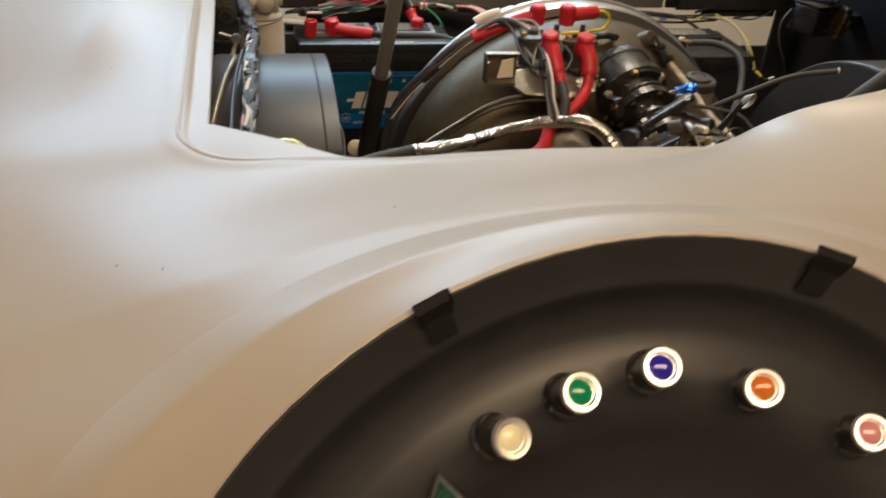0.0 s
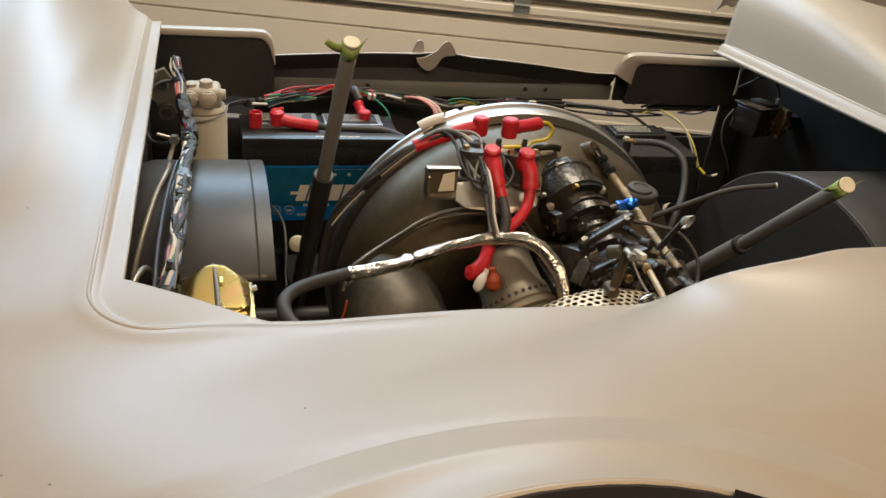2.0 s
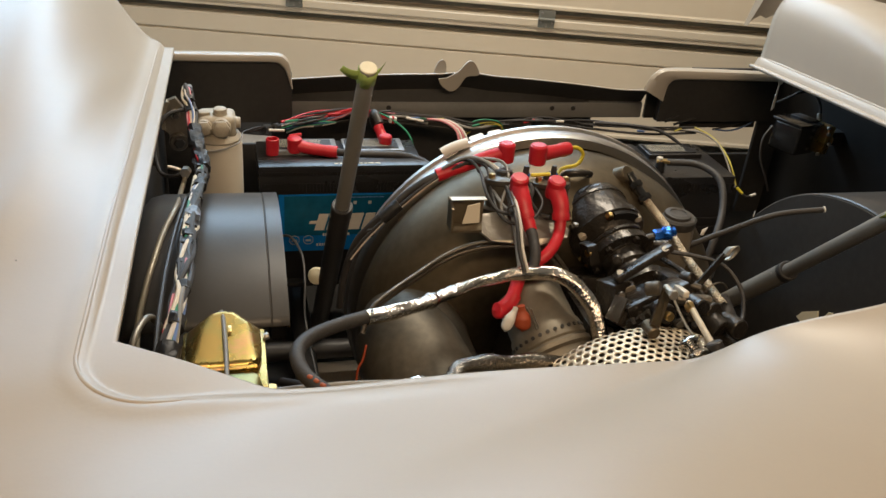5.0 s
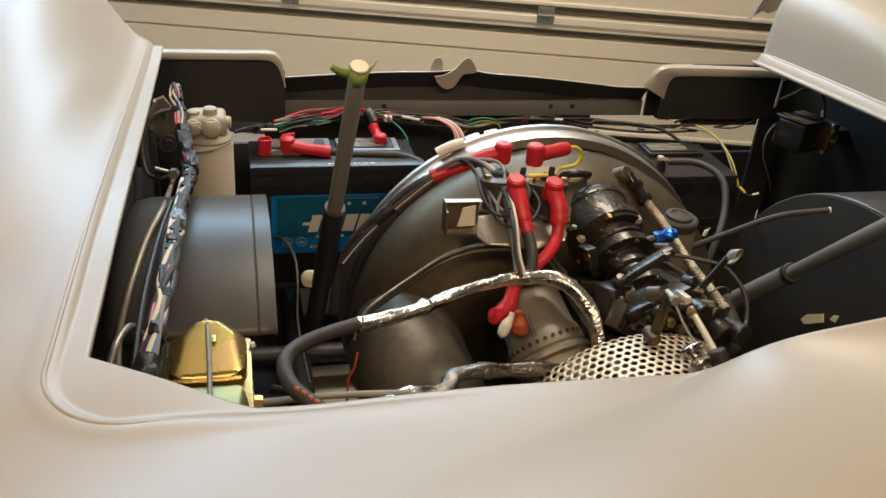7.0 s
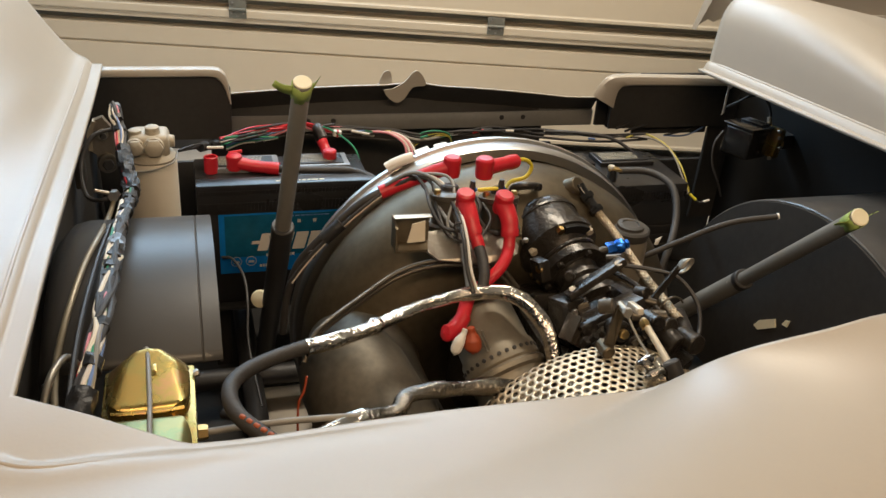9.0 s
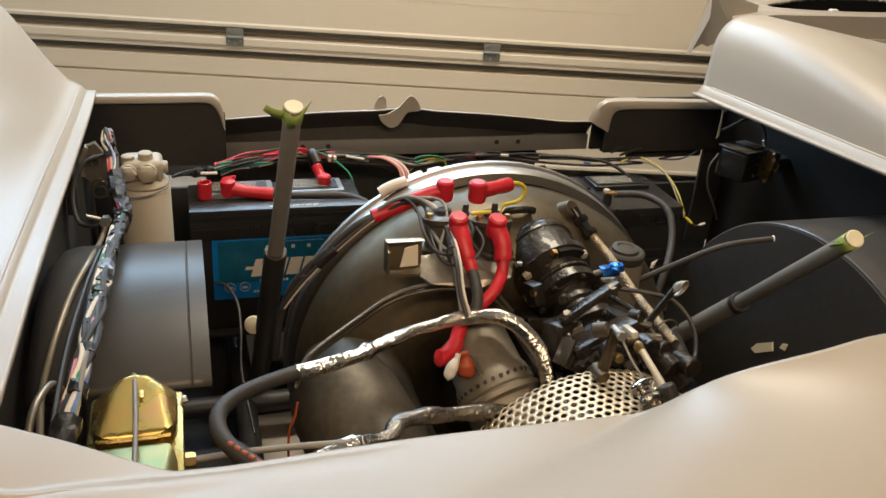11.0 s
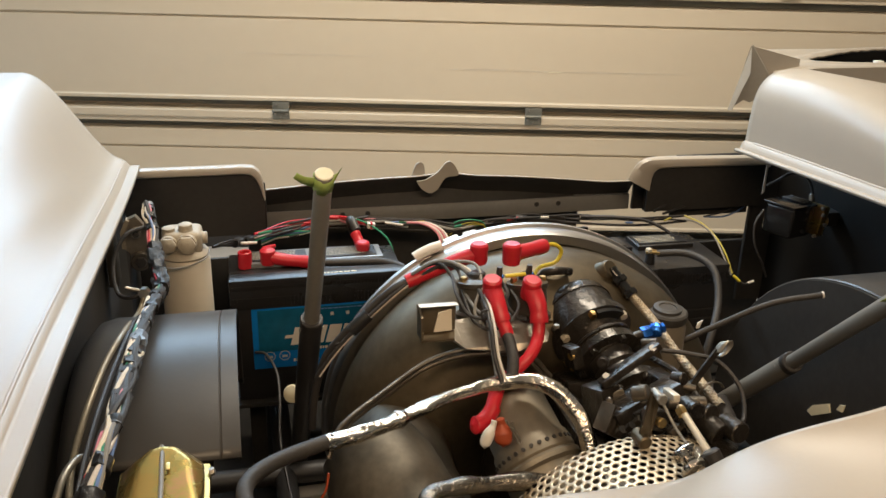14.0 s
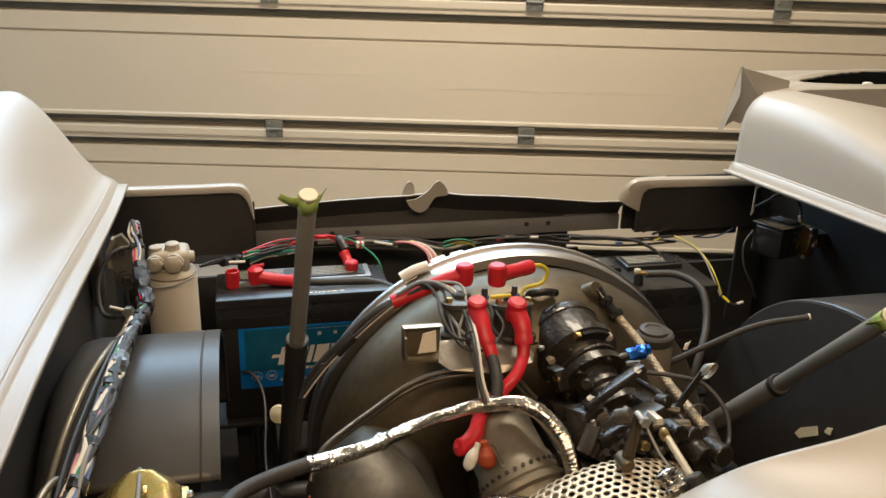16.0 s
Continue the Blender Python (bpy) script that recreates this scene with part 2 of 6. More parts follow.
wall("floor", (0, -0.5, -0.1), (10, 9, 0.2), FLOORMAT, "grey concrete garage floor")
wall("ceiling", (0, -0.5, 2.8), (10, 9, 0.2), WALLMAT, "plain painted garage ceiling")
wall("wall_left", (-4.6, -0.5, 1.35), (0.2, 8.6, 2.7), WALLMAT, "plain painted garage wall")
wall("wall_right", (4.6, -0.5, 1.35), (0.2, 8.6, 2.7), WALLMAT, "plain painted garage wall")
wall("wall_back", (0, -4.6, 1.35), (9.4, 0.2, 2.7), WALLMAT, "plain painted garage wall behind the camera")
wall("wall_front", (0, 3.62, 1.35), (9.4, 0.2, 2.7), WALLMAT, "plain garage wall outside the sectional door")

DOOR_Y, JOINT, PANEL = 3.35, 0.548, 0.482
door = thing("sectional_garage_door", (0, DOOR_Y, 0), "closed beige steel sectional garage door seen from inside", "garage door", m=Matrix())


def door_panel(z0, parent):
    # outline in (z, depth towards the room)
    prof = [(0.007, -0.062), (0.011, -0.052), (0.034, -0.052), (0.038, 0.004), (0.041, 0.006), (0.050, 0.006), (0.054, 0.001), (0.058, 0.0), (0.333, 0.0), (0.335, -0.010), (0.341, -0.010), (0.343, 0.0),
            (0.404, 0.0), (0.407, -0.052), (0.431, -0.052), (0.435, 0.002), (0.438, 0.004), (0.451, 0.004), (0.455, 0.011), (0.459, 0.013), (0.481, 0.013), (0.484, 0.011), (0.485, -0.062), (0.485, -0.075), (0.007, -0.075)]
    bm = extrude_outline([(-2.5, DOOR_Y - d, z0 + z) for z, d in prof], (5.0, 0, 0))
    return part("door_section", bm, DOORPAINT, parent, flat=True)


for k in range(-1, 4):
    door_panel(JOINT + PANEL * k, door)
for k in range(0, 5):
    part("joint_strip", box((0, DOOR_Y + 0.066, JOINT + PANEL * k + 0.005), (5, 0.006, 0.003), bev=0), DOORPAINT, door, flat=True)
# grey strips added in the recesses; their colour stands in for shade
for k in range(-1, 4):
    for z in (0.0225, 0.419):
        part("recess_shade_strip", box((0, DOOR_Y + 0.050, JOINT + PANEL * k + z), (5, 0.003, 0.021), bev=0), HINGE, door, "added grey strip standing in for the recess's shade", flat=True)
part("weather_strip", box((0, DOOR_Y + 0.01, 0.035), (5, 0.03, 0.07), bev=0.004), BLACK, door, "black rubber bottom seal")
for k in range(0, 4):
    for x in (-1.39, -0.45, 0.487, 1.37):
        z = JOINT + PANEL * k + 0.006
        h = part("hinge", box((x, DOOR_Y - 0.017, z), (0.062, 0.006, 0.064), bev=0.002), HINGE, door, "zinc-plated hinge plate")
        part("hinge_pin", rod((x - 0.03, DOOR_Y - 0.022, z), (x + 0.03, DOOR_Y - 0.022, z), 0.006), HINGE, h)
        for dx, dz in ((-0.021, -0.012), (0.021, -0.012), (0.0, -0.024), (-0.018, 0.022)):
            part("screw", hexbolt((x + dx, DOOR_Y - 0.0195, z + dz), (0, -1, 0), 0.005, 0.004), DULL, h)

for x, w, z, h in ((0.46, 0.62, 0.7185, 0.0012), (0.88, 0.34, 0.7205, 0.0010), (0.56, 0.05, 0.7165, 0.0022), (0.30, 0.16, 0.7225, 0.0008), (-0.35, 0.5, 0.7600, 0.0008)):
    part("scuff", box((x, DOOR_Y - 0.0004, z), (w, 0.0012, h), bev=0), CARD if h > 0.002 else WIREWHITE, door, "faint pale scrape in the paint", flat=True)

# ---- car body ----
car = thing("custom_car", (0.57, 0.9, 0.0), "unfinished car body in satin grey-white primer, engine bay open", "car")
POD = Vector((0.234, 0.208, 0.7212))
POD_A, POD_R = radians(25), 0.293
POD_B = Vector((0, math.sin(POD_A), math.cos(POD_A)))
POD_N = Vector((0, -math.cos(POD_A), math.sin(POD_A)))
POD_AXIS = POD_N


def pod_point(r, angle, lift=0.0):
    return POD + r * (math.cos(angle) * Vector((1, 0, 0)) + math.sin(angle) * POD_B) + lift * POD_AXIS


def pod_edge(u):
    q = math.sqrt(max(0.0, 1 - ((u - POD.x) / POD_R) ** 2))
    return POD.y + POD_R * math.sin(POD_A) * q, POD.z + POD_R * math.cos(POD_A) * q


def near_edge(u):
    v = 0.699 - 0.069 * max(0.0, min(1.0, (u + 0.008) / 0.113))
    return v - 0.030 * smooth(0.42, 0.58, u)


def body_height(u, v):
    z = 0.883 - 0.060 * max(0.0, v - 0.70)
    z += 0.014 * smooth(0.66, 0.45, v)
    z -= 0.20 * max(0.0, 0.42 - v)
    z -= 0.24 * (math.hypot(max(0.0, 0.60 - v), 0.06) - 0.06) * smooth(0.12, -0.16, u)
    # tall fender crowns each side of the opening
    side = smooth(0.16, 0.03, u) * smooth(0.50, 0.66, v)
    z += side * (0.893 - 0.058 * smooth(0.85, 1.65, v) - z)
    d = -0.012 - u
    grow = smooth(0.70, 1.62, v)
    if d > 0:
        z += 0.157 * grow * smooth(0.012, 0.168, d) - 0.10 * max(0, d - 0.32) - 0.05 * (1 - grow) * smooth(0, 0.5, d)
    d = u - 1.163
    if d > 0:
        x = max(0.0, min(1.0, (d - 0.014) / 0.108))
        z += 0.154 * grow * (0.05 * smooth(0, 0.006, d) + 0.95 * (1 - (1 - x) ** 4) ** 0.25) - 0.17 * max(0, d - 0.12)
    # soft crease where the fender leaves the flat beside the opening
    off = u + 0.115 - 0.091 * (v - 0.96)
    z += 0.0105 * math.exp(-math.hypot(off, 0.004) / 0.024) * smooth(0.72, 0.92, v) * smooth(1.55, 1.30, v)
    # rounded swelling in front of the opening
    ease = 2.0 * max(0.0, 0.625 - v)
    swell = smooth(0.428 - 1.1 * ease, 0.562 + 1.1 * ease, u) * smooth(1.45, 1.0, u)
    z += swell * (0.070 * smooth(0.95, 0.66, v) - 0.20 * max(0.0, 0.58 - v) * smooth(0.62, 0.2, v))
    # rolled rim round the tail pod
    du, dv = u - POD.x, max(0.0, v - POD.y)
    far = math.hypot(du, dv)
    rho = max(1.0, math.hypot(du / POD_R, dv / (POD_R * math.sin(POD_A))))
    rise = dv / (POD_R * math.sin(POD_A)) / max(rho, math.hypot(du / POD_R, dv / (POD_R * math.sin(POD_A))), 1e-6)
    zr = POD.z + POD_R * math.cos(POD_A) * (rise if rho > 1.0 else math.sqrt(max(0.0, 1 - (du / POD_R) ** 2)))
    w = max(0.0, 1 - far * (1 - 1 / rho) / 0.36) ** 1.8
    z = z * (1 - w) + zr * w
    # shoulders and tail roll over
    for x in ((-0.36 - u) / 0.19, (u - 1.56) / 0.16, (-0.05 - v) / 0.20):
        if x > 0:
            z -= 0.16 * (1 - math.sqrt(max(0.0, 1 - min(1.0, x) ** 2)))
    # shallow rebate round the opening
    cx, cy, hx, hy, r = 0.5695, 1.228, 0.5985, 0.609, 0.060
    qx, qy = abs(u - cx) - hx + r, abs(v - cy) - hy + r
    sd = math.hypot(max(qx, 0), max(qy, 0)) + min(max(qx, qy), 0) - r
    fade = 1 - smooth(0.10, 0.30, u) * smooth(1.0, 0.9, u) * smooth(0.8, 0.72, v)
    fade *= 1 - 0.45 * smooth(0.80, 0.64, v)
    z -= fade * 0.007 * smooth(0.004, -0.005, sd) - fade * 0.002 * math.exp(-((sd - 0.010) / 0.008) ** 2)
    return z


def bow(u, v):
    """The long edge of the opening bows outwards towards the rear."""
    return -0.009 * smooth(0.95, 1.60, v) * smooth(-0.30, -0.03, u) * smooth(0.30, 0.0, u)


def steps(stops):
    out = []
    for (a, b, n) in stops:
        out += [a + (b - a) * k / n for k in range(n)]
    return out + [stops[-1][1]]


def build_shell():
    us = steps([(-0.55, -0.36, 16), (-0.36, -0.06, 28), (-0.06, -0.008, 18), (-0.008, 0.527, 60), (0.527, 0.62, 9), (0.62, 1.15, 36), (1.15, 1.21, 22), (1.21, 1.5, 24), (1.5, 1.72, 16)])
    ta = steps([(0, 0.14, 34), (0.14, 0.85, 54), (0.85, 1, 24)])
    tb = steps([(0, 0.06, 12), (0.06, 1, 74)])
    bm = bmesh.new()
    inside = lambda u: abs(u - POD.x) < POD_R + 0.0005
    rows = []
    for t in ta:
        rows.append([(u, pod_edge(u)[0] + (near_edge(u) - pod_edge(u)[0]) * t) for u in us])
    for t in tb[1:]:
        rows.append([(u, near_edge(u) + (1.705 - near_edge(u)) * t) for u in us])
    j0 = len(ta) - 1
    verts = [[bm.verts.new((u + bow(u, v), v, body_height(u, v))) for u, v in row] for row in rows]
    low = [[bm.verts.new((u, -0.25 + 0.458 * k / 24, body_height(u, -0.25 + 0.458 * k / 24))) for u in us] for k in range(24)] + [verts[0]]

    def quads(grid, skip):
        for j in range(len(grid) - 1):
            for i in range(len(us) - 1):
                if not skip(j, i):
                    bm.faces.new((grid[j][i], grid[j][i + 1], grid[j + 1][i + 1], grid[j + 1][i]))

    quads(verts, lambda j, i: j >= j0 and us[i] >= -0.0081 and us[i + 1] <= 1.1501)
    quads(low, lambda j, i: inside(us[i]) or inside(us[i + 1]))
    bmesh.ops.delete(bm, geom=[v for v in bm.verts if not v.link_faces], context="VERTS")
    return bm


shell = part("body_shell", build_shell(), PRIMER, car)
mod = shell.modifiers.new("thickness", "SOLIDIFY")
mod.thickness, mod.offset = 0.006, 0


def skirt(u0, v0, u1, v1, n=24):
    bm = bmesh.new()
    top, low = [], []
    for k in range(n + 1):
        u, v = u0 + (u1 - u0) * k / n, v0 + (v1 - v0) * k / n
        top.append(bm.verts.new((u, v, body_height(u, v) - 0.004)))
        low.append(bm.verts.new((u, v, 0.22)))
    for k in range(n):
        bm.faces.new((top[k], top[k + 1], low[k + 1], low[k]))
    ob = part("side_panel", bm, PRIMER, car)
    sm = ob.modifiers.new("thickness", "SOLIDIFY")
    sm.thickness, sm.offset = 0.006, 0


skirt(-0.548, -0.25, -0.548, 1.70)
skirt(1.718, -0.25, 1.718, 1.70)
skirt(-0.548, -0.248, 1.718, -0.248, 60)
# wheels out of sight under the body carry it
for u, v in ((-0.42, 1.10), (1.60, 1.10), (-0.42, 0.14), (1.60, 0.14)):
    wheel = part("wheel", lathe((u - 0.09, v, 0.31), (u + 0.09, v, 0.31), [(0.0, 0.02), (0.17, 0.02), (0.19, 0.0), (0.19, 0.18), (0.17, 0.16), (0.0, 0.16)], 32), DULL, car)
    part("tyre", lathe((u - 0.09, v, 0.31), (u + 0.09, v, 0.31), [(0.19, 0.0), (0.26, -0.01), (0.30, 0.005), (0.31, 0.03), (0.31, 0.15), (0.30, 0.175), (0.26, 0.19), (0.19, 0.18)], 40), BLACK, wheel)


# rolled edge along the step round the opening
def rolled_edge(points, r0):
    pts = [Vector((u + bow(u, v), v, body_height(u, v) + 0.0022)) for u, v in points]
    return tube(pts, lambda s: r0 * smooth(0.0, 0.04, s) * smooth(1.0, 0.82, s) + 0.0003, 10, 2)


EDGE_U, EDGE_V, EDGE_R = 0.5695 - 0.5985, 1.228 - 0.609, 0.060
left = [(EDGE_U - 0.004, 1.70 - 0.03 * k) for k in range(34)]
corner = [(EDGE_U - 0.004 + (EDGE_R + 0.004) * (1 - math.cos(radians(a))), EDGE_V - 0.004 + (EDGE_R + 0.004) * (1 - math.sin(radians(a)))) for a in range(0, 91, 6)]
near = [(EDGE_U + EDGE_R + 0.012 * k, EDGE_V - 0.004) for k in range(1, 7)]
part("rolled_edge", rolled_edge(left + corner + near, 0.0017), PRIMER, car)
part("rolled_edge", rolled_edge([(1.169 + 0.003, 1.70 - 0.03 * k) for k in range(30)], 0.0024), PRIMER, car)

# specks of dirt on the primer
for u, v in ((-0.03, 0.45), (-0.06, 0.47), (-0.10, 0.82), (0.118, 0.471), (-0.18, 0.93), (-0.22, 0.71)):
    p = Vector((u, v, body_height(u, v) + 0.003))
    part("speck", rod(p, p + Vector((0, 0, 0.0006)), 0.0009, seg=7, bev=0.0002), RAILGREY, car, "dark speck of dirt")


# raised strip round the tail pod, with a bevelled outer edge
def pod_surround():
    bm = bmesh.new()
    rows = []
    for k in range(141):
        a = radians(-8 + 196 * k / 140)
        wide = 0.043 + 0.007 * smooth(95, 165, math.degrees(a))
        high = 0.0046 * smooth(-8, 6, math.degrees(a)) * smooth(188, 172, math.degrees(a))
        row = []
        for s, h in ((-0.003, -0.5), (-0.001, 0.0), (0.002, 0.05), (wide - 0.036, 0.09), (wide - 0.028, 0.14), (wide - 0.020, 0.26), (wide - 0.013, 0.47), (wide - 0.007, 0.72), (wide - 0.0022, 0.94), (wide, 1.0), (wide + 0.0025, 0.98), (wide + 0.009, 0.83), (wide + 0.020, 0.50), (wide + 0.032, 0.15), (wide + 0.041, -0.08), (wide + 0.048, -0.5)):
            p = pod_point(0.2945, a) + Vector((s * math.cos(a), s * math.sin(a), 0))
            row.append(bm.verts.new((p.x, p.y, body_height(p.x, p.y) + 0.0030 + high * h)))
        rows.append(row)
    for p, q in zip(rows, rows[1:]):
        for k in range(len(p) - 1):
            bm.faces.new((p[k], p[k + 1], q[k + 1], q[k]))
    return bm


part("pod_surround", pod_surround(), PRIMER, car)


# tail pod: dark ring, bowl, clips and jewel lamps
def pod_bowl(profile, seg=96):
    bm = bmesh.new()
    rings = [[bm.verts.new(pod_point(r, 2 * math.pi * k / seg, lift)) for k in range(seg)] for r, lift in profile]
    for a, b in zip(rings, rings[1:]):
        for k in range(seg):
            bm.faces.new((a[k], a[(k + 1) % seg], b[(k + 1) % seg], b[k]))
    bm.faces.new(rings[-1])
    return bm


pod = part("tail_pod", pod_bowl([(0.2870, -0.014), (0.2925, -0.004), (0.2945, 0.0015), (0.2930, 0.0030), (0.2900, 0.0015), (0.2860, -0.0010), (0.2810, -0.0035), (0.2760, -0.0060), (0.2720, -0.0078), (0.2695, -0.0086), (0.2675, -0.0094), (0.2655, -0.0112), (0.2600, -0.0190), (0.2530, -0.0265),
                                 (0.2440, -0.0315), (0.2340, -0.0315), (0.2230, -0.0270), (0.2120, -0.0220), (0.2010, -0.0205), (0.1900, -0.0230), (0.1750, -0.0320), (0.1550, -0.0470), (0.1250, -0.0560), (0.09, -0.058), (0.045, -0.062)]), COWL, car, "dark brown-black satin round pod with raised ring")


def pod_plate(a, r0, l0, r1, l1, half):
    t_dir = -math.sin(a) * Vector((1, 0, 0)) + math.cos(a) * POD_B
    p, q = pod_point(r0, a, l0), pod_point(r1, a, l1)
    c4 = [p - t_dir * half, p + t_dir * half, q + t_dir * half, q - t_dir * half]
    return extrude_outline(c4, (c4[1] - c4[0]).cross(c4[2] - c4[0]).normalized() * 0.0025)


for ang, half in ((115.0, 0.0090), (70.4, 0.0105)):
    a = radians(ang)
    clip = part("clip", pod_plate(a, 0.2950, 0.0075, 0.2860, -0.0010, half), TABBLACK, pod, "black sheet-metal retaining clip")
    part("clip_flange", pod_plate(a, 0.2950, 0.0075, 0.2985, 0.0070, half), TABBLACK, clip)
    # black plate flush on the ring, painting the dark shade below the clip
    part("clip_shade", pod_plate(a, 0.2865, -0.0002, 0.2730, -0.0066, half * 0.8), TABBLACK, clip)
    t_dir = -math.sin(a) * Vector((1, 0, 0)) + math.cos(a) * POD_B
    ear = [pod_point(0.2950, a, 0.0075), pod_point(0.2985, a, 0.0070), pod_point(0.2930, a, -0.002), pod_point(0.2862, a, -0.0012)]
    part("clip_ear", extrude_outline([p - t_dir * half for p in ear], -t_dir * 0.0022), TABBLACK, clip, flat=True)

# lamps round the ring: place and tilt of each barrel, colour of its lens
JEWELS = ((115.2, 0.2061, 113.0, 0.2119, (0.86, 0.80, 0.55)), (102.6, 0.2099, 101.9, 0.2213, (0.0, 0.24, 0.10)), (89.1, 0.2138, 90.2, 0.2261, (0.02, 0.012, 0.36)), (71.0, 0.2090, 74.2, 0.2169, (0.60, 0.15, 0.012)), (50.0, 0.2120, 53.8, 0.2189, (0.62, 0.26, 0.28)))
for foot_a, foot_r, top_a, top_r, col in JEWELS:
    p = pod_point(foot_r, radians(foot_a), -0.0215)
    out = (pod_point(top_r, radians(top_a), 0.008) - p).normalized()
    lamp = part("jewel_lamp", lathe(p, p + out, [(0, 0), (0.0128, 0), (0.0128, 0.002), (0.0108, 0.004), (0.0102, 0.006), (0.0097, 0.0225), (0, 0.0225)], 32), BARREL, pod, "dark barrelled lamp with a polished bezel and coloured lens")
    part("bezel", lathe(p + out * 0.0226, p + out, [(0, 0), (0.0097, 0), (0.0110, 0.0016), (0.0112, 0.0034), (0.0102, 0.0050), (0.0081, 0.0048), (0.0074, 0.0022), (0, 0.0014)], 32), BEZEL, lamp, "polished chrome ring")
    part("lens", lathe(p + out * 0.0242, p + out, [(0, 0), (0.0073, 0), (0.0064, 0.0014), (0.0038, 0.0026), (0, 0.0030)], 14), gem("lens_glass", col), lamp)
part("emblem", extrude_outline([pod_point(0.2090, radians(124.8), -0.0185), pod_point(0.1960, radians(130.5), -0.0185), pod_point(0.1850, radians(124.0), -0.0195)], POD_N * 0.005), BRIGHT, pod, "small bright-edged triangular badge")
part("emblem_face", extrude_outline([pod_point(0.2055, radians(125.2), -0.0135), pod_point(0.1965, radians(129.2), -0.0135), pod_point(0.1885, radians(124.8), -0.0145)], POD_N * 0.003), gem("badge_green", (0.0, 0.05, 0.02)), pod)


# corner fairings at the far side of the bay
def fairing(outer, inner, v0, v1):
    def ring(prof, v, drop=0.0):
        return spline([(u, v, z - drop) for u, z in prof], 6)

    mix = lambda t: [(p[0] + (q[0] - p[0]) * t, p[1] + (q[1] - p[1]) * t) for p, q in zip(outer, inner)]
    rings = [ring(outer, v1, 0.05), ring(outer, v0 + 0.06, 0.012), ring(outer, v0 + 0.02, 0.001), ring(outer, v0 + 0.008), ring(mix(0.12), v0 + 0.002), ring(mix(0.4), v0), ring(mix(0.85), v0), ring(inner, v0 + 0.003), ring(inner, v0 + 0.03)]
    bm = bmesh.new()
    vs = [[bm.verts.new(p) for p in rg] for rg in rings]
    for p, q in zip(vs, vs[1:]):
        for k in range(len(p) - 1):
            bm.faces.new((p[k], p[k + 1], q[k + 1], q[k]))
    if outer[0][0] > 1:
        for v in bm.verts:
            v.co.x += 0.6 * max(0.0, v.co.y - v0 - 0.008)
    ob = part("corner_fairing", bm, PRIMER, car)
    face = ring(inner, v0 + 0.012) + [Vector((inner[-1][0], v0 + 0.012, 0.662)), Vector((inner[0][0], v0 + 0.012, 0.662))]
    part("fairing_inner_face", extrude_outline(face, (0, 0.004, 0)), BAYBLACK, ob, "black-painted inner face")


fairing([(-0.06, 0.803), (0.10, 0.803), (0.165, 0.803), (0.183, 0.797), (0.193, 0.780), (0.198, 0.735)], [(-0.06, 0.787), (0.10, 0.787), (0.160, 0.787), (0.177, 0.780), (0.187, 0.763), (0.195, 0.735)], 1.765, 1.86)
fairing([(1.30, 0.778), (1.10, 0.783), (1.01, 0.784), (0.982, 0.780), (0.967, 0.768), (0.958, 0.752), (0.953, 0.739)], [(1.30, 0.759), (1.10, 0.762), (1.030, 0.762), (1.012, 0.756), (1.006, 0.743), (1.004, 0.727), (1.003, 0.712)], 1.765, 1.90)


# thin rear edge of the bay with its centre tabs
def rear_lip():
    bm = bmesh.new()
    rows = []
    n = 40
    for k in range(n + 1):
        t = k / n
        u = 0.19 + 0.82 * t
        top = 0.728 + 0.022 * math.sin(math.pi * min(1, t * 1.1)) - 0.018 * t
        top += 0.006 * smooth(0.38, 0.47, t) * smooth(0.56, 0.47, t)
        rows.append([(u, 1.93, top - 0.09), (u, 1.858, top - 0.006), (u, 1.855, top), (u, 1.852, top - 0.0008), (u, 1.8525, top - 0.0028), (u, 1.870, top - 0.02), (u, 1.886, top - 0.045), (u, 1.872, 0.672)])
    vs = [[bm.verts.new(p) for p in r] for r in rows]
    for a, b in zip(vs, vs[1:]):
        for k in range(len(a) - 1):
            bm.faces.new((a[k], a[k + 1], b[k + 1], b[k])).material_index = 0 if k < 4 else 1
    return bm


lip = part("rear_lip", rear_lip(), PRIMER, car, "thin primer-grey edge with black painted underside")
lip.data.materials.append(BAYBLACK)


def tab_plate(points, v, depth):
    return extrude_outline([(p.x, v, p.z) for p in spline([(u, 0, z) for u, z in points], 3)], (0, depth, 0))


part("centre_tab", tab_plate([(0.505, 0.736), (0.509, 0.752), (0.516, 0.764), (0.525, 0.766), (0.531, 0.758), (0.533, 0.738)], 1.872, 0.004), PRIMER, car)
part("centre_tab", tab_plate([(0.510, 0.734), (0.517, 0.720), (0.536, 0.707), (0.554, 0.714), (0.571, 0.739), (0.598, 0.743), (0.594, 0.759), (0.582, 0.773), (0.570, 0.771), (0.553, 0.751), (0.528, 0.736)], 1.843, 0.004), PRIMER, car, "primer-grey tab folded over the bay edge")

rail = part("cross_rail", box((0.585, 1.88, 0.655), (0.85, 0.02, 0.036), bev=0.003), RAILGREY, car, "dark grey flat cross bar with drilled holes")
for u in (0.357, 0.410, 0.787, 0.838):
    part("hole", rod((u, 1.8705, 0.660), (u, 1.8685, 0.660), 0.0055, seg=14, bev=0.0004), BLACK, rail)


def bay_wall(name, c, s):
    return part(name, box(c, s, bev=0.003), BAYBLACK, car)


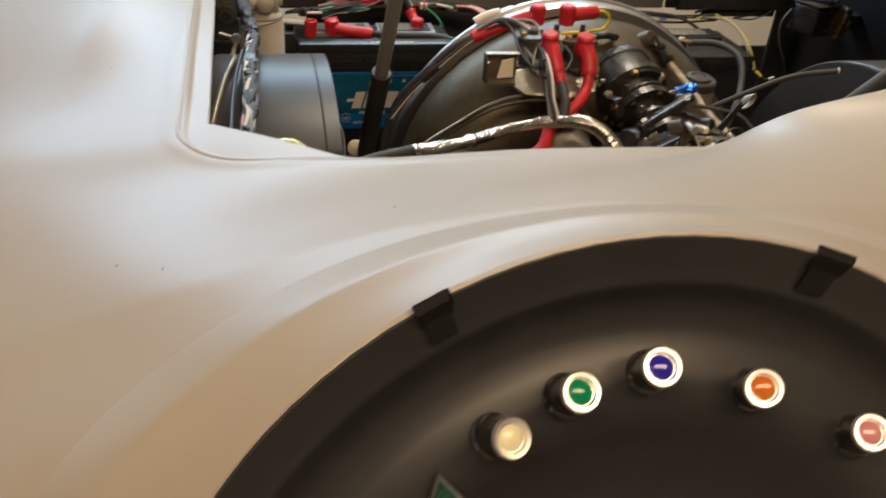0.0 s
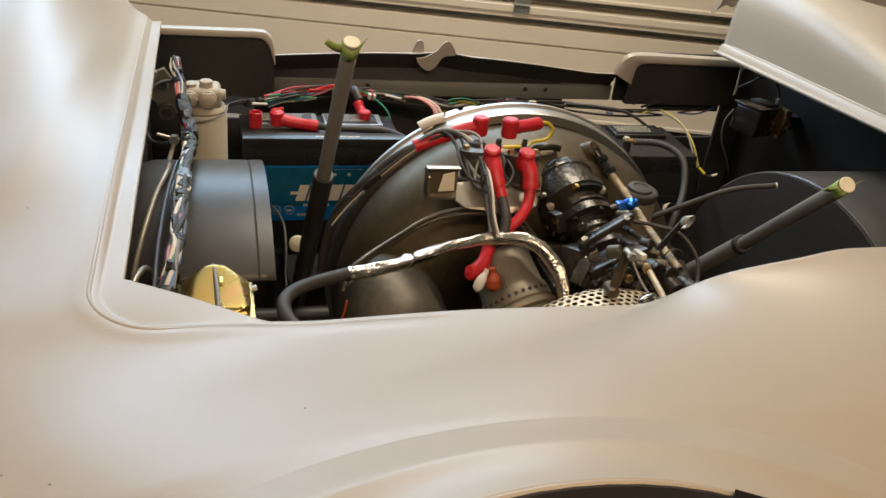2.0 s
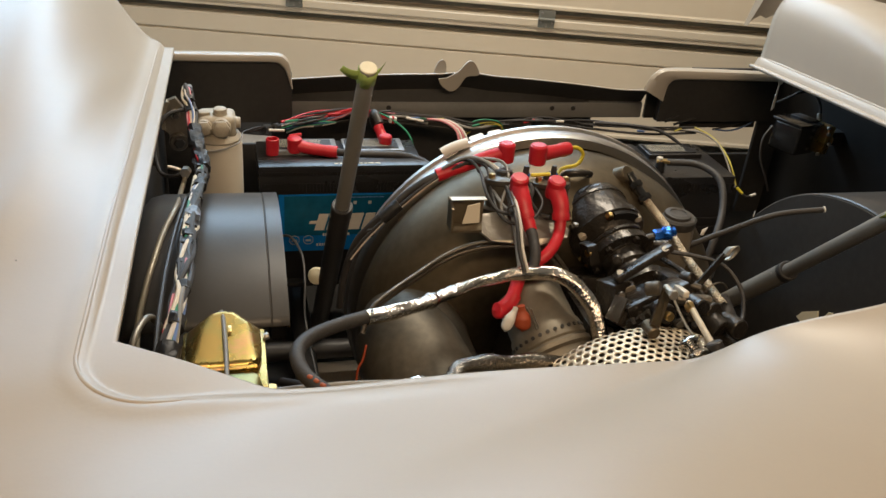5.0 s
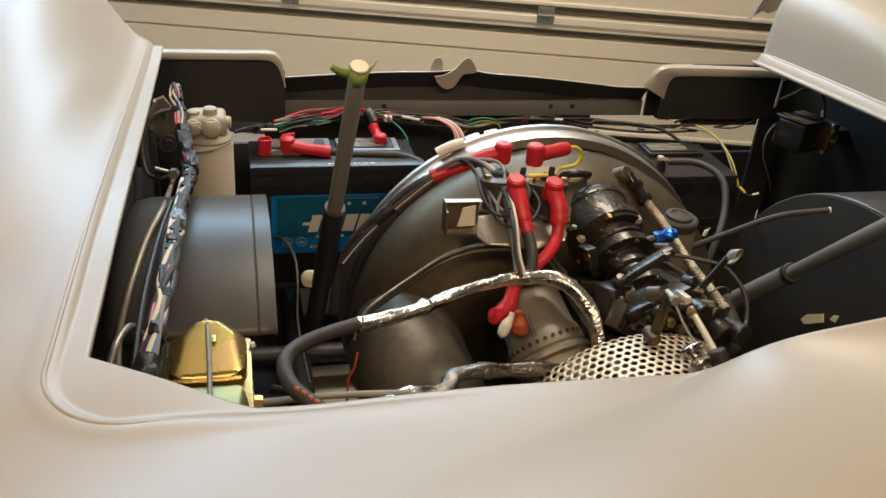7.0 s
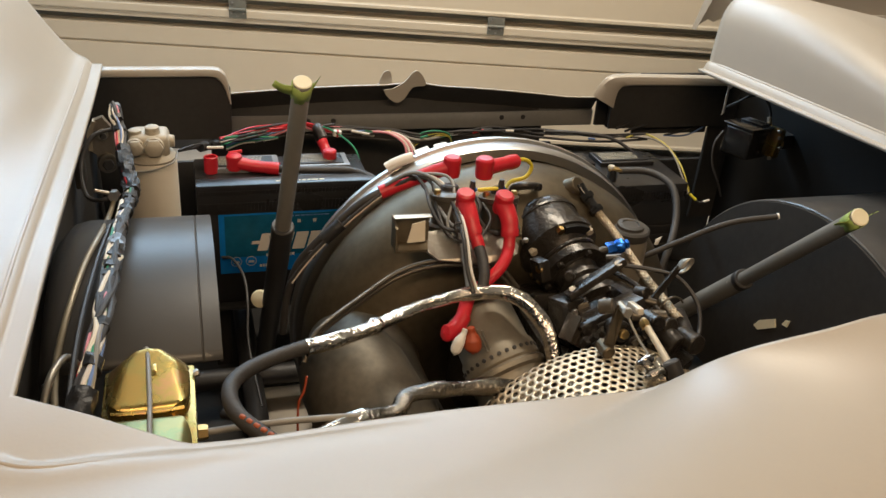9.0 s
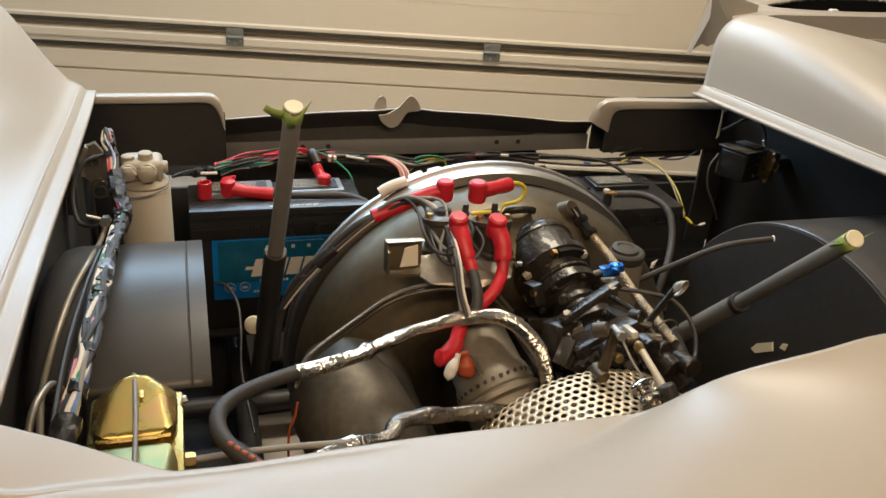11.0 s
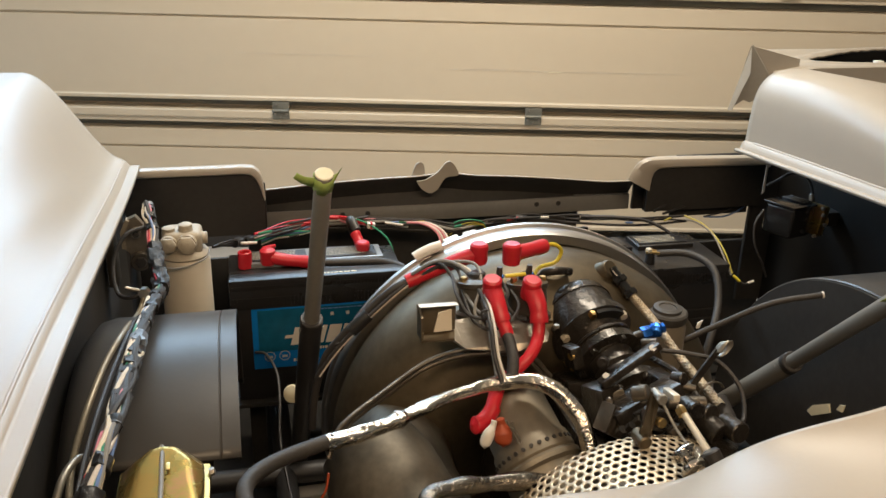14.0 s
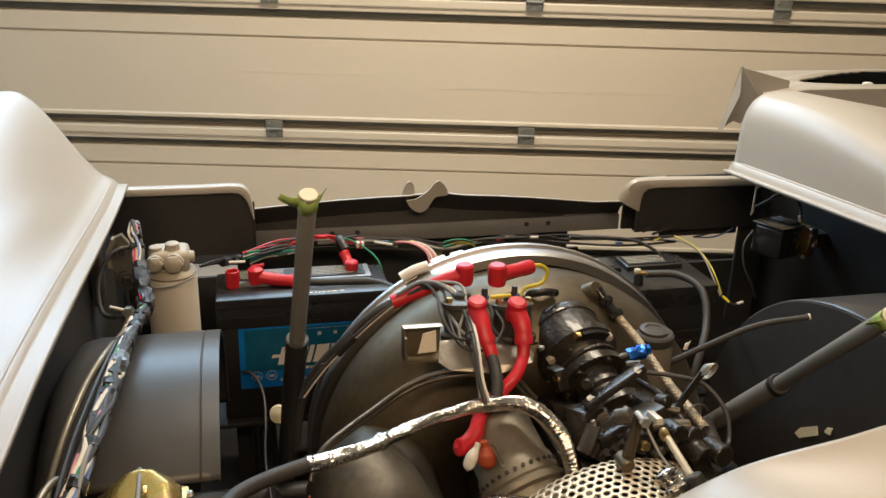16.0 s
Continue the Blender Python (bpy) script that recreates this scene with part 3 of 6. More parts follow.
bay_wall("bay_side", (-0.062, 1.2, 0.53), (0.008, 1.04, 0.56))
bay_wall("bay_side", (-0.065, 1.81, 0.48), (0.008, 0.19, 0.46))
part("floor_panel", box((0.29, 1.45, 0.243), (0.15, 0.15, 0.006), bev=0.001), PRIMER, car, "pale floor panel under the engine")
part("bay_side", box((1.34, 1.2, 0.49), (0.008, 1.2, 0.62), bev=0.003), TABBLACK, car)
bay_wall("bay_floor", (0.6, 1.25, 0.235), (1.5, 1.3, 0.01))
bay_wall("bay_front", (0.6, 0.585, 0.53), (1.5, 0.008, 0.56))
bay_wall("bulkhead", (0.53, 1.905, 0.435), (0.74, 0.01, 0.41))
bay_wall("bulkhead", (0.915, 1.905, 0.408), (0.03, 0.01, 0.356))
bay_wall("bulkhead", (-0.002, 1.905, 0.435), (0.144, 0.01, 0.41))
bay_wall("bulkhead", (0.115, 1.905, 0.398), (0.09, 0.01, 0.336))
bay_wall("bulkhead", (1.17, 1.905, 0.38), (0.48, 0.01, 0.30))
bay_wall("bulkhead_post", (1.235, 1.842, 0.686), (0.41, 0.01, 0.088))
bay_wall("bulkhead_post", (1.17, 1.80, 0.71), (0.19, 0.01, 0.14))
bay_wall("bulkhead_post", (1.345, 1.80, 0.60), (0.145, 0.01, 0.36))
bay_wall("bulkhead_post", (0.05, 1.83, 0.699), (0.30, 0.01, 0.102))
bay_wall("bulkhead_post", (1.040, 1.85, 0.675), (0.07, 0.01, 0.06))


# inner wheel tubs
def wheel_tub(u0, u1, v, z, r, a0, a1, rim_at_u1, mat_face):
    bm = bmesh.new()
    n = 48
    prof = []
    if rim_at_u1:
        prof = [(u0, r - 0.06), (u0 + 0.004, r - 0.022), (u0 + 0.020, r - 0.004), (u0 + 0.036, r), (u1 - 0.0215, r), (u1 - 0.020, r - 0.0012), (u1 - 0.0185, r), (u1, r), (u1, r - 0.006)]
    else:
        prof = [(u0, r - 0.012), (u0, r - 0.002), (u0 + 0.002, r), (u0 + 0.02, r), (u1, r)]
    rows = []
    for k in range(n + 1):
        a = radians(a0 + (a1 - a0) * k / n)
        rows.append([bm.verts.new((u, v - rr * math.sin(a), z + rr * math.cos(a))) for u, rr in prof])
    for p, q in zip(rows, rows[1:]):
        for k in range(len(p) - 1):
            bm.faces.new((p[k], p[k + 1], q[k + 1], q[k]))
    ob = part("wheel_tub", bm, mat_face, car, "satin dark grey rolled-sheet inner wheel tub")
    s2 = ob.modifiers.new("thickness", "SOLIDIFY")
    s2.thickness = 0.003
    return ob


wheel_tub(-0.05, 0.138, 1.12, 0.44, 0.34, -75, 31, True, TUBGREY)
tub = wheel_tub(1.02, 1.33, 1.09, 0.41, 0.36, -95, 95, False, TUBDARK)
disc = [(1.016, 1.09 - 0.356 * math.sin(radians(a)), 0.41 + 0.356 * math.cos(radians(a))) for a in range(-95, 96, 5)]
part("tub_end_plate", extrude_outline(disc, (0.006, 0, 0)), BAYBLACK, tub, "black end plate")

# chassis tubes under the engine
for p0, p1 in (((0.0, 0.80, 0.31), (1.25, 0.80, 0.31)), ((0.0, 1.48, 0.31), (1.25, 1.48, 0.31)), ((0.20, 0.64, 0.31), (0.20, 1.88, 0.31)), ((0.98, 0.64, 0.31), (0.98, 1.88, 0.31)), ((0.2, 0.80, 0.31), (0.34, 1.48, 0.30))):
    part("chassis_tube", rod(p0, p1, 0.019), BLACK, car)
for u, v in ((0.2, 0.80), (0.2, 1.48), (0.98, 0.80), (0.98, 1.48)):
    part("chassis_post", rod((u, v, 0.235), (u, v, 0.31), 0.019), BLACK, car)


# ---- engine ----
engine = thing("turbine_engine", (0.57, 1.2, 0.24), "small gas turbine engine with a tan-grey curved steel exhaust duct", "engine")
C = Vector((0.575, 1.275, 0.487))


def ring_torus(c, big, small, squash, a0, a1, n=56, m=28):
    bm = bmesh.new()
    rows = []
    for k in range(n + 1):
        a = radians(a0 + (a1 - a0) * k / n)
        d = Vector((math.cos(a), 0, math.sin(a)))
        rows.append([bm.verts.new(c + d * (big + small * math.cos(b)) + Vector((0, squash * small * math.sin(b), 0))) for b in (2 * math.pi * j / m for j in range(m))])
    for p, q in zip(rows, rows[1:]):
        for j in range(m):
            bm.faces.new((p[j], p[(j + 1) % m], q[(j + 1) % m], q[j]))
    return bm


part("exhaust_duct", ring_torus(C, 0.190, 0.122, 1.0, -40, 220), STEEL, engine, "large bronze-grey steel volute duct")
part("duct_back", lathe(C + Vector((0, 0.055, 0)), C + Vector((0, 1, 0)), [(0, 0), (0.300, 0), (0.303, 0.02), (0.30, 0.05), (0.27, 0.06), (0, 0.06)], 64), STEEL, engine)
part("clamp_band", lathe(C + Vector((0, 0.040, 0.008)), C + Vector((0, 1, 0.008)), [(0.300, 0.0), (0.314, 0.0), (0.3165, 0.004), (0.3165, 0.026), (0.3145, 0.030), (0.320, 0.032), (0.320, 0.040), (0.300, 0.042)], 72), BRIGHT, engine, "polished steel clamp band")
part("hub", lathe(C + Vector((0, -0.13, 0)), C, [(0, 0), (0.05, 0), (0.06, 0.01), (0.09, 0.03), (0.12, 0.10)], 40), GLOSSBLACK, engine, "oily black turbine hub")
part("pedestal", box((0.575, 1.28, 0.28), (0.34, 0.16, 0.09), bev=0.01), GLOSSBLACK, engine)
# inlet elbow that points at the front of the bay
E0, E1 = Vector((0.290, 1.085, 0.628)), Vector((0.395, 0.80, 0.455))
ax = (E1 - E0).normalized()
part("intake_elbow", lathe(E0 - ax * 0.012, E1, [(0, 0), (0.045, 0.002), (0.062, 0.015), (0.071, 0.05), (0.0735, 0.095), (0.0745, 0.110), (0.0770, 0.122), (0.0780, 0.130), (0.0772, 0.138), (0.0755, 0.146), (0.0750, 0.165), (0.0760, 0.21), (0.077, 0.27), (0.079, 0.42)], 48), ELBOW, engine, "brown-grey steel intake elbow with a rolled bead")
# limb of the volute that bends forward into the elbow
limb = part("duct_limb", tube([(0.372, 1.26, 0.500), (0.352, 1.205, 0.530), (0.340, 1.150, 0.548), (0.337, 1.080, 0.556), (0.349, 0.99, 0.543)], lambda s: 0.100 - 0.026 * smooth(0.0, 0.6, s) - 0.002 * smooth(0.6, 1.0, s), 40, 8), ELBOW, engine, "dark brown steel limb between duct and elbow")
part("stud", hexbolt((0.305, 1.120, 0.616), (-0.4, -0.4, 0.8), 0.006, 0.008), DARKCAST, limb)
# combustion can with a drilled ring
K0, K1 = Vector((0.474, 1.075, 0.668)), Vector((0.530, 0.895, 0.538))
kx = (K1 - K0).normalized()
can = part("combustor_can", lathe(K0, K1, [(0, -0.01), (0.042, -0.008), (0.046, 0), (0.047, 0.05), (0.050, 0.055), (0.052, 0.075), (0.050, 0.078), (0.0545, 0.082), (0.0545, 0.088), (0.050, 0.092), (0.051, 0.2)], 48), CANTAN, engine, "steel combustor can with a drilled ring")
m, _ = frame_of(K0, K1)
for k in range(30):
    a = 2 * math.pi * k / 30
    d = (m.to_3x3() @ Vector((math.cos(a), math.sin(a), 0)))
    q = K0 + kx * 0.066 + d * 0.0506
    part("air_hole", rod(q, q + d * 0.002, 0.0028, seg=10, bev=0.0003), BLACK, can)
# relay plate, bracket, relays
plate_bm = extrude_outline([(0.402, 1.112, 0.756), (0.418, 1.100, 0.746), (0.481, 1.092, 0.739), (0.526, 1.096, 0.749), (0.530, 1.104, 0.756), (0.520, 1.135, 0.770), (0.45, 1.140, 0.772), (0.41, 1.135, 0.769)], (0, 0.002, -0.003))
part("relay_shelf", box((0.484, 1.175, 0.752), (0.13, 0.07, 0.005), bev=0.001), STEEL, engine)
part("relay_plate", plate_bm, CASTAL, engine, "bare zinc mounting plate", flat=True)
br = part("bracket", extrude_outline([(0.361, 1.124, 0.757), (0.409, 1.124, 0.763), (0.411, 1.130, 0.797), (0.361, 1.130, 0.799)], (0, 0.003, 0)), STEEL, engine, "folded steel bracket with a cream inner face", flat=True)
part("bracket_lip", box((0.386, 1.122, 0.7995), (0.050, 0.012, 0.0014), (-6, 2, 3), 0.0005), CREAMZINC, br)
part("bracket_face", extrude_outline([(0.380, 1.121, 0.763), (0.404, 1.121, 0.764), (0.404, 1.126, 0.791), (0.387, 1.126, 0.787)], (0, -0.002, 0)), CREAM, br, "cream painted face", flat=True)
part("bracket_side", extrude_outline([(0.361, 1.130, 0.757), (0.361, 1.104, 0.761), (0.361, 1.108, 0.790), (0.361, 1.130, 0.799)], (0.003, 0, 0)), STEEL, br, flat=True)
part("bracket_foot", extrude_outline([(0.361, 1.104, 0.757), (0.404, 1.104, 0.757), (0.410, 1.13, 0.760), (0.361, 1.13, 0.759)], (0, 0, 0.003)), STEEL, br, flat=True)
for q in ((0.452, 1.165), (0.516, 1.150)):
    p0, p1 = Vector((q[0], q[1], 0.757)), Vector((q[0], q[1] + 0.012, 0.806))
    rl = part("relay", lathe(p0, p1, [(0, 0), (0.031, 0), (0.031, 0.006), (0.026, 0.009), (0.026, 0.040), (0.028, 0.042), (0.028, 0.048), (0.020, 0.052), (0, 0.053)], 32), DARKCAST, engine, "round dark grey starter relay")
    part("cap", lathe(p0 + (p1 - p0) * 1.03, p1 + Vector((0, 0.003, 0.02)), [(0, 0), (0.011, 0), (0.011, 0.007), (0.009, 0.009), (0, 0.009)], 20), BLACK, rl)
    for du in (-0.02, 0.02):
        part("terminal_stud", hexbolt((q[0] + du, q[1] + 0.006, 0.803), (0, 0.1, 1), 0.005, 0.010), BRASS, rl)
    for du, dv in ((-0.03, -0.03), (0.03, -0.03)):
        part("screw", hexbolt((q[0] + du, q[1] + dv, 0.754), (0, 0, 1), 0.0045, 0.004), DULL, rl)

# accessory gear train: stacked oily castings down one axis
G0, G1 = Vector((0.608, 1.205, 0.734)), Vector((0.640, 0.965, 0.662))
gx = (G1 - G0).normalized()
gear = part("accessory_drive", lathe(G0 - gx * 0.015, G1, [(0, 0), (0.040, 0.0), (0.049, 0.006), (0.052, 0.014), (0.052, 0.056), (0.0575, 0.060), (0.0575, 0.072), (0.044, 0.080), (0.036, 0.090), (0.036, 0.104), (0.048, 0.106), (0.048, 0.118), (0.033, 0.121), (0.030, 0.128), (0.030, 0.134), (0.034, 0.136), (0.034, 0.142), (0.029, 0.146), (0.029, 0.168), (0.042, 0.171), (0.042, 0.182), (0.03, 0.186), (0.03, 0.30), (0, 0.30)], 40), GLOSSBLACK, engine, "oily black accessory gearbox castings")
mg, _ = frame_of(G0, G1)


def on_gear(along, radius, angle):
    return G0 + gx * along + mg.to_3x3() @ Vector((math.cos(angle), math.sin(angle), 0)) * radius


def gear_angle(p):
    q = mg.to_3x3().transposed() @ (Vector(p) - G0)
    return math.atan2(q.y, q.x)


a_left, a_right = gear_angle((0.599, 1.13, 0.767)), gear_angle((0.66, 1.13, 0.76))
for k in range(6):
    part("flange_bolt", hexbolt(on_gear(0.056, 0.0505, a_left + (a_right - a_left) * k), gx, 0.0062, 0.010), BRASS if k % 2 == 0 else CASTTAN, gear, "brassy hexagon bolt")
for off, rad, n in ((0.103, 0.042, 6), (0.167, 0.037, 6)):
    for k in range(n):
        part("bolt", hexbolt(on_gear(off, rad, 2 * math.pi * (k + 0.35) / n), gx, 0.0048, 0.007), GLOSSBLACK, gear)
# ribs and bands on the upper drum, notched clutch stack below it
for k, (off, rad) in enumerate(((0.004, 0.0535),)):
    part("band", lathe(on_gear(off, 0, 0), on_gear(off + 0.01, 0, 0), [(0.050, 0), (rad, 0.001), (rad, 0.005), (0.050, 0.006)], 40), GLOSSBLACK, gear)
for off, rad, lean in ((0.074, 0.047, 0.10), (0.086, 0.043, -0.06), (0.096, 0.037, 0.16)):
    c0 = on_gear(off, 0, 0)
    part("disc", rod(c0, c0 + (gx + Vector((lean, 0, -lean))).normalized() * 0.006, rad, seg=36), DARKCAST if rad == 0.043 else GLOSSBLACK, gear)
# dark flange slot between the two bolts, put in as a black plate
cover = []
for k in range(13):
    cover.append(on_gear(0.060, 0.0555, a_left + (a_right - a_left) * (0.12 + 0.76 * k / 12)))
for k in range(13):
    cover.append(on_gear(0.060, 0.0420, a_right + (a_left - a_right) * (0.12 + 0.76 * k / 12)))
part("cover", extrude_outline(cover, gx * 0.006), TABBLACK, gear, "matt black crescent plate standing in for the dark flange slot")
part("collar", rod(on_gear(0.120, 0, 0), on_gear(0.150, 0, 0), 0.027, 0.024), DARKCAST, gear, "shiny worn steel collar")
for c0, s, rot in (((0.560, 1.09, 0.726), (0.016, 0.03, 0.03), (-16, -10, 8)),
                   ((0.595, 0.985, 0.700), (0.052, 0.050, 0.040), (-18, -22, 8)), ((0.630, 0.972, 0.728), (0.036, 0.04, 0.030), (-18, -20, 10)), ((0.574, 1.02, 0.690), (0.03, 0.04, 0.06), (-16, 0, 20)), ((0.650, 1.02, 0.716), (0.03, 0.08, 0.026), (-16, 5, -8)),
                   ((0.672, 0.96, 0.690), (0.045, 0.07, 0.040), (0, 0, 20)), ((0.61, 1.13, 0.62), (0.10, 0.10, 0.10), (-16, 0, 0)), ((0.62, 1.0, 0.60), (0.16, 0.20, 0.12), (0, 0, 0)), ((0.655, 0.915, 0.675), (0.06, 0.05, 0.05), (10, 0, 30))):
    part("housing", box(c0, s, rot, 0.004), GLOSSBLACK, gear)
# slotted adjusting bar with two screws
bar = part("adjusting_bar", box((0.606, 1.022, 0.747), (0.088, 0.020, 0.010), (-18, -30, 6), 0.003), GLOSSBLACK, gear, "slotted oily adjusting bar")
part("slot", box((0.610, 1.0205, 0.7535), (0.034, 0.006, 0.002), (-18, -30, 6), 0.001), BLACK, bar)
for u, z in ((0.576, 0.731), (0.634, 0.764)):
    part("screw", hexbolt((u, 1.020, z), (-0.3, -0.3, 1), 0.0062, 0.006), DARKCAST, bar)
for k in range(6):
    part("fin", box((0.558 + 0.0062 * k, 0.978, 0.706 - 0.004 * k), (0.0032, 0.024, 0.034), (-18, 32, 8), 0.001), DARKCAST, gear)
for k, (p0, p1, r, mm) in enumerate((((0.562, 1.085, 0.730), (0.552, 1.080, 0.732), 0.006, BRASS), ((0.644, 1.07, 0.747), (0.662, 1.06, 0.752), 0.006, GLOSSBLACK), ((0.585, 1.05, 0.738), (0.575, 1.035, 0.745), 0.007, GLOSSBLACK), ((0.648, 0.99, 0.742), (0.655, 0.975, 0.748), 0.008, GLOSSBLACK),
                                     ((0.60, 0.95, 0.722), (0.60, 0.925, 0.728), 0.013, GLOSSBLACK), ((0.60, 0.926, 0.727), (0.60, 0.918, 0.729), 0.006, BRASS), ((0.640, 0.945, 0.735), (0.640, 0.915, 0.742), 0.010, GLOSSBLACK), ((0.662, 0.945, 0.722), (0.666, 0.925, 0.728), 0.012, GLOSSBLACK), ((0.685, 0.93, 0.712), (0.690, 0.90, 0.716), 0.013, GLOSSBLACK))):
    part("stub", rod(p0, p1, r), mm, gear)
part("oil_line", tube([(0.66, 1.07, 0.725), (0.672, 1.02, 0.728), (0.668, 0.96, 0.728), (0.672, 0.91, 0.715)], 0.004, 8), GLOSSBLACK, gear)
part("outer_elbow", tube([(0.575, 1.235, 0.750), (0.560, 1.22, 0.785), (0.575, 1.21, 0.795), (0.60, 1.215, 0.790)], 0.006, 10), GLOSSBLACK, gear)

# small oily clutter round the gearbox: bolts, stubs, clips and thin lines
rg = random.Random(21)
for k in range(46):
    along, ang = rg.uniform(0.02, 0.27), radians(rg.uniform(150, 330))
    rad = 0.036 + 0.012 * rg.random() + (0.012 if along < 0.07 else 0.0)
    p = on_gear(along, rad, ang)
    d = (on_gear(along, rad + 0.02, ang) - p + gx * rg.uniform(-0.01, 0.02)).normalized()
    if p.z < 0.66:
        continue
    kind = k % 4
    mm = (GLOSSBLACK, GLOSSBLACK, DARKCAST, GLOSSBLACK, DARKCAST, BRASS)[rg.randrange(6)] if kind < 2 else (GLOSSBLACK if k % 3 else DARKCAST)
    if kind == 0:
        part("bolt", hexbolt(p - d * 0.006, d, rg.uniform(0.0035, 0.0055), 0.012), mm, gear)
    elif kind == 1:
        part("stub", rod(p - d * 0.008, p + d * 0.010, rg.uniform(0.004, 0.008)), mm, gear)
    elif kind == 2:
        part("lug", box(p, (rg.uniform(0.010, 0.022), rg.uniform(0.008, 0.018), rg.uniform(0.008, 0.016)), (rg.uniform(-30, 10), rg.uniform(-40, 20), rg.uniform(-30, 30)), 0.003), mm, gear)
    else:
        part("screw", rod(p - d * 0.006, p + d * 0.006, rg.uniform(0.003, 0.005), seg=10), mm, gear)
# blocks and ledges of the lower casting, front side
for k in range(40):
    u, v = rg.uniform(0.565, 0.668), rg.uniform(0.92, 1.01)
    z = 0.716 + 0.10 * (v - 0.96) - 0.25 * abs(u - 0.635) + rg.uniform(-0.012, 0.008)
    mm = GLOSSBLACK if k % 4 else DARKCAST
    if k % 3 == 0:
        part("ledge", box((u, v, z), (rg.uniform(0.012, 0.030), rg.uniform(0.006, 0.012), rg.uniform(0.006, 0.020)), (-20, rg.uniform(-35, -15), rg.uniform(-10, 20)), 0.002), mm, gear)
    elif k % 3 == 1:
        part("screw", hexbolt((u, v, z), (rg.uniform(-0.3, 0.3), -0.5, 0.8), rg.uniform(0.004, 0.007), 0.012), mm, gear)
    else:
        part("stub", rod((u, v, z), (u + rg.uniform(-0.012, 0.012), v - 0.014, z + 0.008), rg.uniform(0.004, 0.009), seg=14), mm, gear)

# throttle links
lev = part("throttle_lever", extrude_outline([(0.560, 0.898, 0.718), (0.574, 0.898, 0.718), (0.586, 0.906, 0.774), (0.582, 0.910, 0.782), (0.576, 0.908, 0.779)], (0, 0.004, 0)), STEEL, engine, "drilled oily throttle lever")
part("pivot", rod((0.581, 0.897, 0.777), (0.581, 0.915, 0.777), 0.0045), DULL, lev)
part("pivot_nut", hexbolt((0.581, 0.897, 0.777), (0, -1, 0.2), 0.0062, 0.005), DULL, lev)
part("lower_pivot", rod((0.567, 0.892, 0.724), (0.567, 0.915, 0.724), 0.0080), STEEL, lev)
lk = part("throttle_link", rod((0.604, 0.898, 0.765), (0.612, 0.825, 0.738), 0.0040), CREAMZINC, engine, "threaded steel throttle link with brass clevis")
part("clevis", box((0.6015, 0.912, 0.771), (0.008, 0.034, 0.008), (-16, 0, -8), 0.002), CREAMZINC, lk, "pale plated clevis")
part("jam_nut", hexbolt((0.6035, 0.894, 0.763), (0.08, -0.9, -0.3), 0.0062, 0.008), BRASS, lk)
part("rod_end", rod((0.606, 0.832, 0.752), (0.618, 0.812, 0.722), 0.0095), BLACK, lk)
part("cable_core", tube([(0.585, 0.905, 0.772), (0.590, 0.87, 0.752), (0.597, 0.83, 0.742)], 0.0016, 6), DULL, lk)
for k, (p0, p1, r, mm) in enumerate((((0.62, 0.95, 0.735), (0.665, 0.94, 0.735), 0.008, DARKCAST), ((0.655, 0.95, 0.72), (0.67, 0.91, 0.71), 0.014, GLOSSBLACK), ((0.650, 0.985, 0.735), (0.672, 0.975, 0.732), 0.005, DARKCAST), ((0.575, 0.915, 0.775), (0.562, 0.925, 0.768), 0.009, DARKCAST))):
    part("fitting", rod(p0, p1, r), mm, engine)
part("spring_coil", tube([(0.69 + 0.016 * math.cos(t), 0.968, 0.728 + 0.016 * math.sin(t)) for t in (0.4 + 0.5 * j for j in range(11))], 0.0014, 6, 4), DARKCAST, engine)

# perforated screen drum
def screen_drum(c, r, v0, v1, a0, a1, pitch, hole):
    bm = bmesh.new()
    rows = int((v1 - v0) / (pitch * 0.866))
    cols = int(r * radians(a1 - a0) / pitch)
    grid = {}

    def vert(s, v):
        key = (round(s / pitch * 12), round(v / pitch * 12))
        if key not in grid:
            a = radians(a0) + s / r
            rr = r - 0.25 * max(0.0, v - (v1 - v0) + 0.02)
            grid[key] = bm.verts.new((c[0] + rr * math.sin(a), v0 + v, c[2] + rr * math.cos(a)))
        return grid[key]

    hexr = pitch / math.sqrt(3)
    for i in range(rows):
        for j in range(cols):
            s, v = (j + 0.5 * (i % 2)) * pitch, i * pitch * 0.866
            corner = [vert(s + hexr * math.sin(radians(60 * k)), v + hexr * math.cos(radians(60 * k))) for k in range(6)]
            a = radians(a0)
            inner = []
            for k in range(12):
                ss, vv = s + hole * math.sin(radians(30 * k)), v + hole * math.cos(radians(30 * k))
                aa = a + ss / r
                rr = r - 0.25 * max(0.0, vv - (v1 - v0) + 0.02)
                inner.append(bm.verts.new((c[0] + rr * math.sin(aa), v0 + vv, c[2] + rr * math.cos(aa))))
            for k in range(6):
                try:
                    bm.faces.new((corner[k], corner[(k + 1) % 6], inner[(2 * k + 2) % 12], inner[2 * k + 1], inner[2 * k]))
                except ValueError:
                    pass
    return bm


